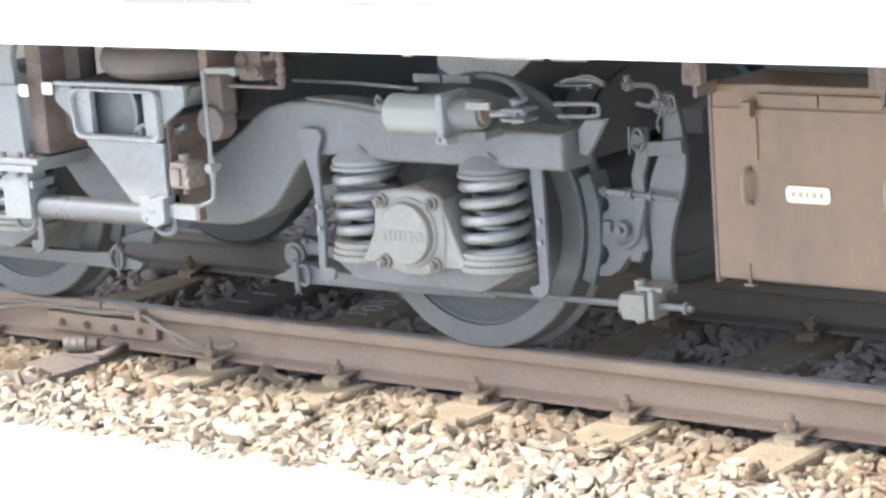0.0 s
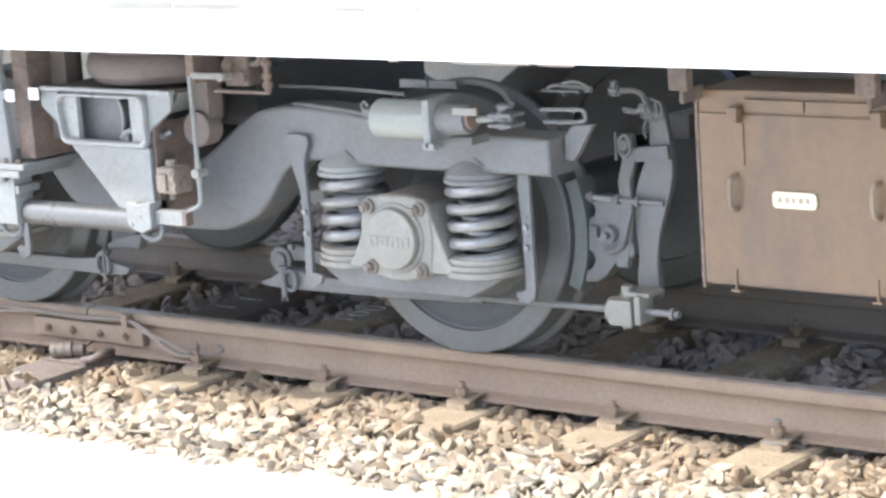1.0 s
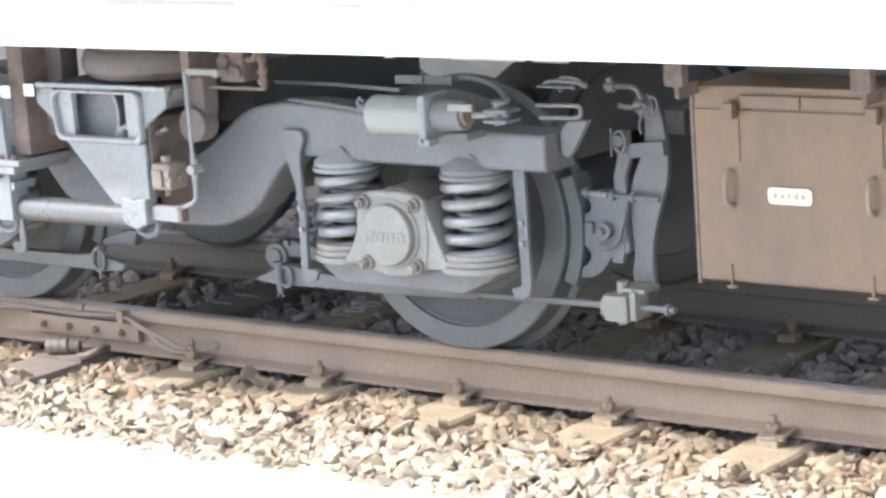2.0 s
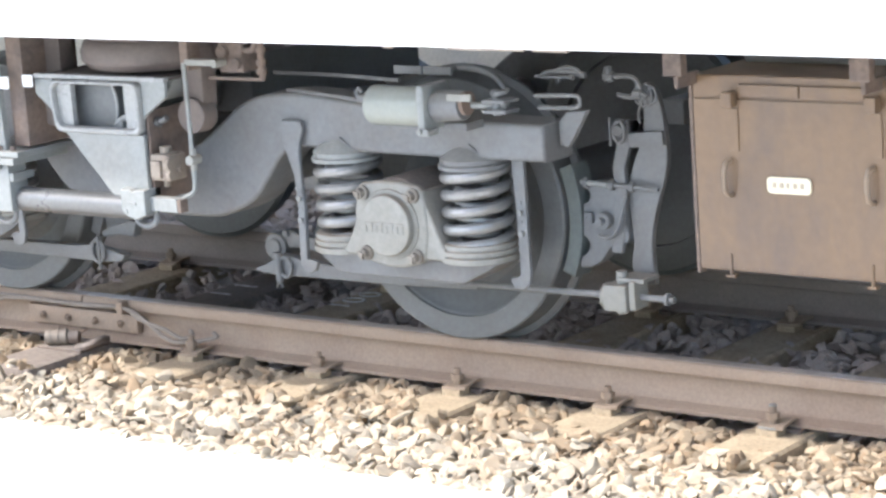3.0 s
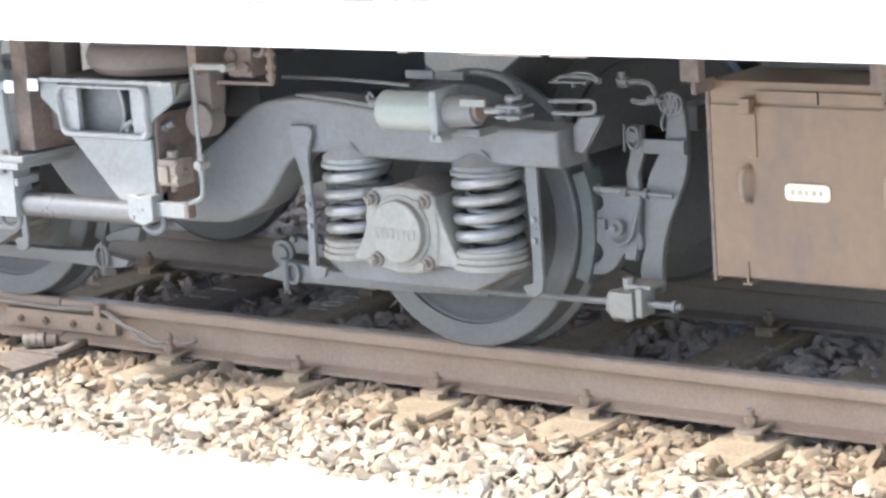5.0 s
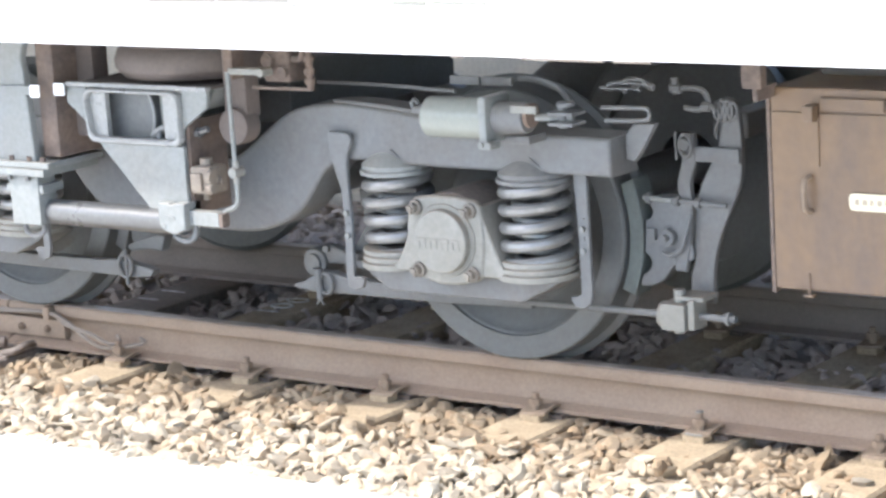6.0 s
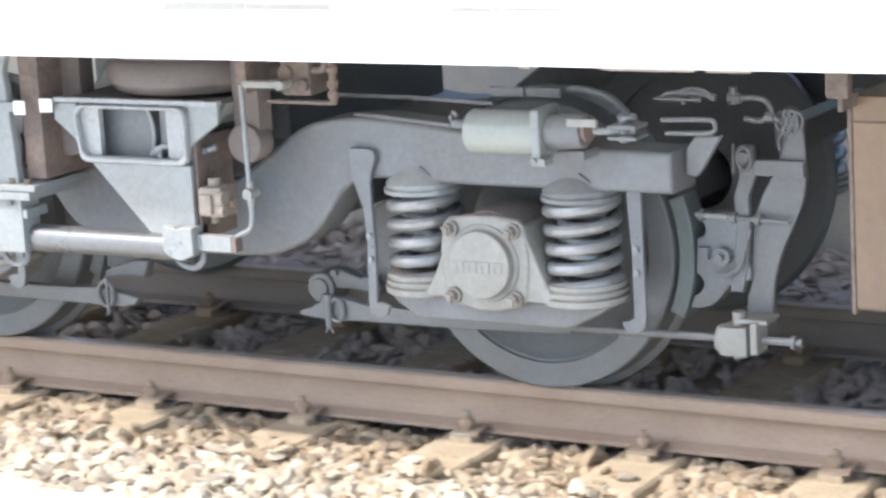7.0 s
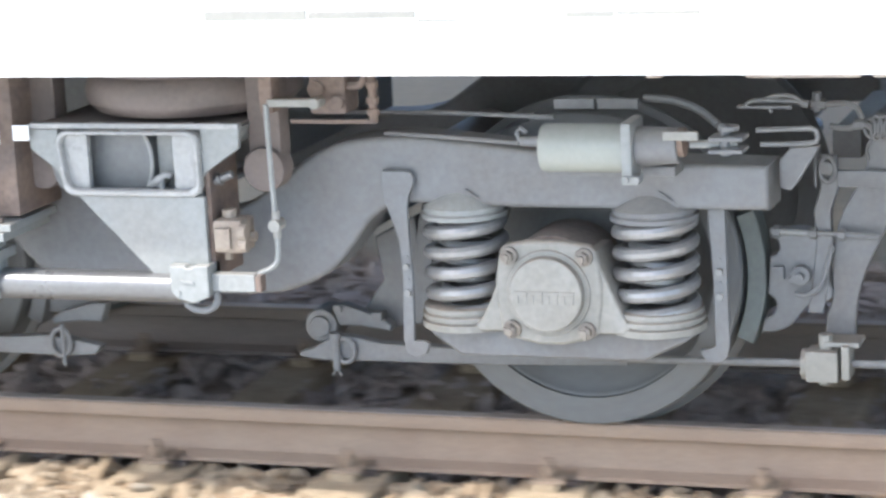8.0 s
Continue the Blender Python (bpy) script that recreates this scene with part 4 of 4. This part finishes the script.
def rail_profile():
    half = [(0.0, -0.153), (0.0635, -0.153), (0.0635, -0.142), (0.020, -0.128), (0.0085, -0.112), (0.0075, -0.060), (0.012, -0.046), (0.0315, -0.038), (0.0325, -0.012), (0.029, -0.003), (0.016, -0.0005), (0.0, 0.0)]
    return [(y, z) for y, z in half] + [(-y, z) for y, z in half[-2:0:-1]]


def build_rail(y, x0, x1, side=RAILSIDE):
    bm = B()
    prof = rail_profile()
    a = [bm.verts.new((x0, y + p, z)) for p, z in prof]
    b = [bm.verts.new((x1, y + p, z)) for p, z in prof]
    n = len(prof)
    bm.faces.new(a)
    bm.faces.new(b[::-1])
    for i in range(n):
        bm.faces.new((a[i], a[(i + 1) % n], b[(i + 1) % n], b[i]))
    bmesh.ops.recalc_face_normals(bm, faces=bm.faces)
    rail = thing("rail", bm, side, "rusty brown steel rail with a worn head", "rail", "rails of the track")
    head = box(B(), x0, x1, y - 0.0245, y + 0.0245, -0.0006, 0.0012)
    part("running_band", head, RAILHEAD, rail, "worn paler running band")
    return rail


near_rail = build_rail(0.0, JOINT + 0.004, 30)
build_rail(0.0, -40, JOINT - 0.004)
build_rail(2 * CENTRE, -40, 30, RAILSHADE)


def build_joint():
    bm = prism(B(), [(JOINT - 0.28, -0.118), (JOINT + 0.28, -0.118), (JOINT + 0.28, -0.050), (JOINT - 0.28, -0.050)], -0.040, -0.010, 0.004)
    fish = thing("fishplate", bm, RAILSIDE, "rusty bolted fishplate across the rail joint", "rail joint")
    for dx in (-0.20, -0.07, 0.07, 0.20):
        bm = cylinder(B(), (JOINT + dx, -0.058, -0.085), (JOINT + dx, -0.040, -0.085), 0.014, n=6)
        cylinder(bm, (JOINT + dx, -0.066, -0.085), (JOINT + dx, -0.056, -0.085), 0.008, n=8)
        part("bolt", bm, RAILSIDE, fish)
    wires = []
    for k, (lift, end) in enumerate(((0.0, -1.10), (0.026, -1.21))):
        pts = [(-2.45 - 0.05 * k, -0.06, -0.075), (-2.28, -0.075, -0.05 + lift), (-2.1, -0.06, -0.028 + 0.3 * lift), (-1.8, -0.055, -0.026 - 0.2 * lift), (-1.56, -0.055, -0.022), (-1.46, -0.070, -0.040 - 0.5 * lift), (-1.38, -0.09, -0.066 + 0.2 * lift), (-1.30, -0.105, -0.100 + 1.2 * lift), (-1.22, -0.11, -0.108 + 0.6 * lift), (end + 0.02, -0.085, -0.085), (end, -0.07, -0.072)]
        wires.append(tube(B(), smooth_line(pts, 6), 0.0075, 8))
    bond = thing("bond_wire", wires[0], CABLE, "pale signal bond wires looping past the rail joint", "cable")
    part("strand", wires[1], CABLE, bond)
    part("clip", box(B(), -1.575, -1.545, -0.068, -0.034, -0.045, 0.000, 0.004), RAILSIDE, bond)


build_joint()


def sleeper_mesh():
    """Concrete sleeper, lower in its middle, with sloped sides."""
    rows = [(-0.432, 0.0), (-0.10, 0.0), (0.30, 0.0), (0.83, 0.0), (1.23, 0.0), (1.565, 0.0)]
    bm = B()
    rings = []
    for y, dz in rows:
        rings.append([bm.verts.new((x, y, z)) for x, z in ((-0.125, -0.34), (-0.108, -0.176 + dz), (-0.098, -0.166 + dz), (0.098, -0.166 + dz), (0.108, -0.176 + dz), (0.125, -0.34))])
    for a, b in zip(rings, rings[1:]):
        for i in range(6):
            bm.faces.new((a[i], a[(i + 1) % 6], b[(i + 1) % 6], b[i]))
    bm.faces.new(rings[0])
    bm.faces.new(rings[-1][::-1])
    bmesh.ops.recalc_face_normals(bm, faces=bm.faces)
    bmesh.ops.bevel(bm, geom=list(bm.faces[-2].edges), offset=0.008, segments=2, affect="EDGES")
    return bm


def build_sleepers():
    first = thing("railway_sleeper", sleeper_mesh(), CONCRETE, "weathered brown concrete sleeper under the rails", "sleeper", "sleepers of the track")
    for yc in (0.0, 2 * CENTRE):
        for s in (-1, 1):
            y = yc + s * 0.115
            line = [(y - s * 0.066, -0.138), (y - s * 0.040, -0.134), (y - s * 0.010, -0.139), (y + s * 0.016, -0.143), (y + s * 0.026, -0.146)]
            bm = B()
            top = [[bm.verts.new((x, a, b + h)) for a, b in line] for x, h in ((-0.046, 0.0), (0.046, 0.004), (0.046, 0.012), (-0.046, 0.007))]
            for p, q in zip(top, top[1:] + top[:1]):
                for i in range(len(line) - 1):
                    bm.faces.new((p[i], p[i + 1], q[i + 1], q[i]))
            for e in (0, -1):
                bm.faces.new([t[e] for t in top])
            bmesh.ops.recalc_face_normals(bm, faces=bm.faces)
            clip = part("spring_clip", bm, CLIP, first, "rusty flat spring clip")
            part("shoulder", box(B(), -0.046, 0.026, y - 0.028, y + 0.028, -0.168, -0.145, 0.004), CONCRETE, clip)
            bm = cylinder(B(), (0, y, -0.16), (0, y, -0.078), 0.0115, n=10)
            part("bolt", bm, CLIP, clip)
            part("nut", cylinder(B(), (0, y, -0.116), (0, y, -0.096), 0.0215, n=6), CLIP, clip)
    part("rail_pad", box(B(), -0.07, 0.07, -0.085, 0.085, -0.166, -0.1525), RUST, first)
    part("rail_pad", box(B(), -0.07, 0.07, 2 * CENTRE - 0.085, 2 * CENTRE + 0.085, -0.166, -0.1525), RUST, first)
    xs = [x for x in SLEEPERS if abs(x - 0) > 0.01 and not (-2.0 < x < -1.6)]
    for x in xs:
        other = copy_thing(first, pose(x, 0, 0))
        if abs(x - 2 * PITCH) < 0.01:
            # a fastening that gleams: washer and bolt end coloured paler for it
            part("gleam_washer", box(B(), -0.036, 0.022, -0.1450, -0.1385, -0.1435, -0.1365, 0.001), GLEAM, other, "bright washer plate, toned pale for its gleam")
            part("gleam_bolt", cylinder(B(), (0, -0.115, -0.0785), (0, -0.115, -0.0735), 0.0125, n=10), GLEAM, other, "bright end of the bolt, toned pale for its gleam")
        if abs(x + 2 * PITCH) < 0.01:
            # painted number, read across the track
            strokes = [("number_stroke", box(B(), -0.092, 0.002, 0.741, 0.752, -0.1665, -0.163, 0.001))]
            for yy in (0.835, 0.930):
                strokes.append(("number_stroke", tube(B(), [(-0.045 + 0.046 * math.cos(a * math.pi / 10), yy + 0.030 * math.sin(a * math.pi / 10), -0.166) for a in range(20)], 0.005, 6, closed=True)))
            for name, bm in strokes:
                part(name, bm, CHALK, other, "worn white painted stroke")
    # dark timber at the joint
    bm = box(B(), -1.87, -1.62, -0.48, 1.6, -0.34, -0.158, 0.012)
    wood = thing("timber_sleeper", bm, TIMBER, "old dark timber sleeper under the rail joint", "sleeper")
    bm = box(B(), -1.84, -1.62, -0.22, 0.0, -0.158, -0.150, 0.003)
    tube(bm, smooth_line([(-1.66, -0.19, -0.148), (-1.60, -0.20, -0.135), (-1.58, -0.16, -0.12), (-1.60, -0.10, -0.13)], 5), 0.014, 8)
    part("tie_plate", bm, RUST, wood, "rusty steel tie plate")
    bm = cylinder(B(), (-1.805, -0.205, -0.120), (-1.735, -0.160, -0.120), 0.027, n=18, bevel=0.004)
    for k in (0.15, 0.5, 0.85):
        a = Vector((-1.805, -0.205, -0.120)).lerp(Vector((-1.735, -0.160, -0.120)), k)
        cylinder(bm, a, a + Vector((0.007, 0.0045, 0)), 0.030, n=18)
    part("screw_sleeve", bm, TAN, wood, "pale ribbed sleeve")
    part("clamp", cylinder(B(), (-1.735, -0.160, -0.124), (-1.700, -0.138, -0.124), 0.024, n=14, bevel=0.004), RUST, wood)
    for y0, x0, x1 in ((0.705, -1.835, -1.735), (0.845, -1.835, -1.720)):
        part("number_stroke", box(B(), x0, x1, y0, y0 + 0.012, -0.1585, -0.1555, 0.001), CHALK, wood, "worn white painted stroke")


build_sleepers()


# ---- ballast ----
def rocks(count, seed, place, size):
    """Angular stones: cubes cut and jittered into many-sided lumps, joined into one mesh."""
    rng = np.random.default_rng(seed)
    shape = bmesh.new()
    bmesh.ops.create_icosphere(shape, subdivisions=2, radius=1)
    shape.verts.index_update()
    ico = np.array([v.co[:] for v in shape.verts])
    tri = np.array([[v.index for v in f.verts] for f in shape.faces])
    shape.free()
    verts, faces = [], []
    for i in range(count):
        x, y, z = place(rng)
        s = size(rng)
        v = ico * rng.uniform(0.98, 1.02, (len(ico), 1))
        cut = rng.normal(size=(11, 3))
        cut /= np.linalg.norm(cut, axis=1, keepdims=True)
        for c in cut:
            h = rng.uniform(0.36, 0.68)
            d = v @ c
            v = v - np.outer(np.maximum(d - h, 0), c)
        v = v * (1.15 * s * np.array([rng.uniform(1.05, 1.75), rng.uniform(0.8, 1.2), rng.uniform(0.42, 0.78)]))
        q = rng.normal(size=4) * (1, 0.28, 0.28, 1)
        q /= np.linalg.norm(q)
        m = np.array(Matrix.Identity(3))
        w, a, b, c = q
        m = np.array([[1 - 2 * (b * b + c * c), 2 * (a * b - c * w), 2 * (a * c + b * w)], [2 * (a * b + c * w), 1 - 2 * (a * a + c * c), 2 * (b * c - a * w)], [2 * (a * c - b * w), 2 * (b * c + a * w), 1 - 2 * (a * a + b * b)]])
        v = v @ m.T + (x, y, z)
        faces.append(tri + len(ico) * i)
        verts.append(v)
    mesh = bpy.data.meshes.new("ballast")
    mesh.from_pydata(np.concatenate(verts).tolist(), [], np.concatenate(faces).tolist())
    return mesh


def on_sleeper(x, margin=0.0):
    k = x / PITCH
    near = min(abs(x - round(k) * PITCH), abs(x + 1.745))
    return near < 0.10 + margin


def near_stones(rng, browner):
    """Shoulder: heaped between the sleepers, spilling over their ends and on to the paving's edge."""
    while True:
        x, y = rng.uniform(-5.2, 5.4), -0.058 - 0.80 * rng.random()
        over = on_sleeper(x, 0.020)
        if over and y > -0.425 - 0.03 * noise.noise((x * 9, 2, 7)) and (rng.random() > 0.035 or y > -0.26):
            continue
        # the share of darker tan stones grows towards the rail
        if (rng.random() < min(1, max(0, (y + 0.60) / 0.34))) != browner:
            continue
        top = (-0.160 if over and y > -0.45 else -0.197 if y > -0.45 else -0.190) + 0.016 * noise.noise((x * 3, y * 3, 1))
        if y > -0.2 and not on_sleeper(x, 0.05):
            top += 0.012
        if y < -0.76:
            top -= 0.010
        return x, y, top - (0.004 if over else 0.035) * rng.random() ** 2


def far_stones(rng):
    while True:
        x, y = rng.uniform(-9.0, 5.4), rng.uniform(0.05, 2.72)
        if on_sleeper(x, 0.01) and (y < 0.22 or 0.92 < y < 1.35) and rng.random() > 0.12:
            continue
        return x, y, -0.183 - 0.03 * rng.random() + 0.02 * noise.noise((x * 2, y * 2, 5))


def build_ballast():
    near_size = lambda g: 0.0165 + 0.025 * g.random() ** 1.9
    mesh = rocks(9600, 3, lambda g: near_stones(g, False), near_size)
    mesh.materials.append(STONE)
    tagged(new("ballast", mesh), "sunlit cream and white crushed stone ballast", "ballast", kind="stuff")
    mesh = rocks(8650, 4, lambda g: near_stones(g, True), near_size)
    mesh.materials.append(BROWNER_STONE)
    tagged(new("ballast", mesh), "darker tan crushed stone beside the rail", "ballast", kind="stuff")
    mesh = rocks(11500, 8, far_stones, lambda g: 0.018 + 0.020 * g.random() ** 1.3)
    mesh.materials.append(LIFTED_STONE)
    tagged(new("ballast", mesh), "crushed stone under the train, its colour raised against the shade", "ballast", kind="stuff")


build_ballast()

# ---- movement ----
RUN = [(0.0, 0.0), (3.9, 0.0), (4.05, 0.0025), (4.2, 0.011), (4.5, 0.042), (4.8, 0.088), (5.1, 0.149), (5.3, 0.196), (5.5, 0.251), (5.75, 0.354),
       (6.0, 0.482), (6.25, 0.656), (6.5, 0.869), (6.75, 1.126), (7.0, 1.423), (7.25, 1.762), (7.5, 2.145), (7.75, 2.572), (8.0, 3.035)]
SWING = [(0.0, 1.0), (4.2, 1.0), (4.45, 0.6), (4.8, 0.1), (5.1, 0.0), (8.0, 0.0)]


def motions():
    for ob in (carriage, shade_carriage, bogie):
        walk(ob, [(t, pose(d, 0, 0)) for t, d in RUN])
    for ws, x in zip(wheelsets, (AXLE, AXLE - BASE)):
        walk(ws, [(t, pose(x, CENTRE, R, 0, math.degrees(d / R), 0)) for t, d in RUN])
    walk(lever, [(t, pose(0.70, -0.03, 0.47, 0, -6.0 * s, 0)) for t, s in SWING])
    walk(adjuster, [(t, pose(0.64 + 0.026 * s, -0.13, 0.221)) for t, s in SWING])


motions()
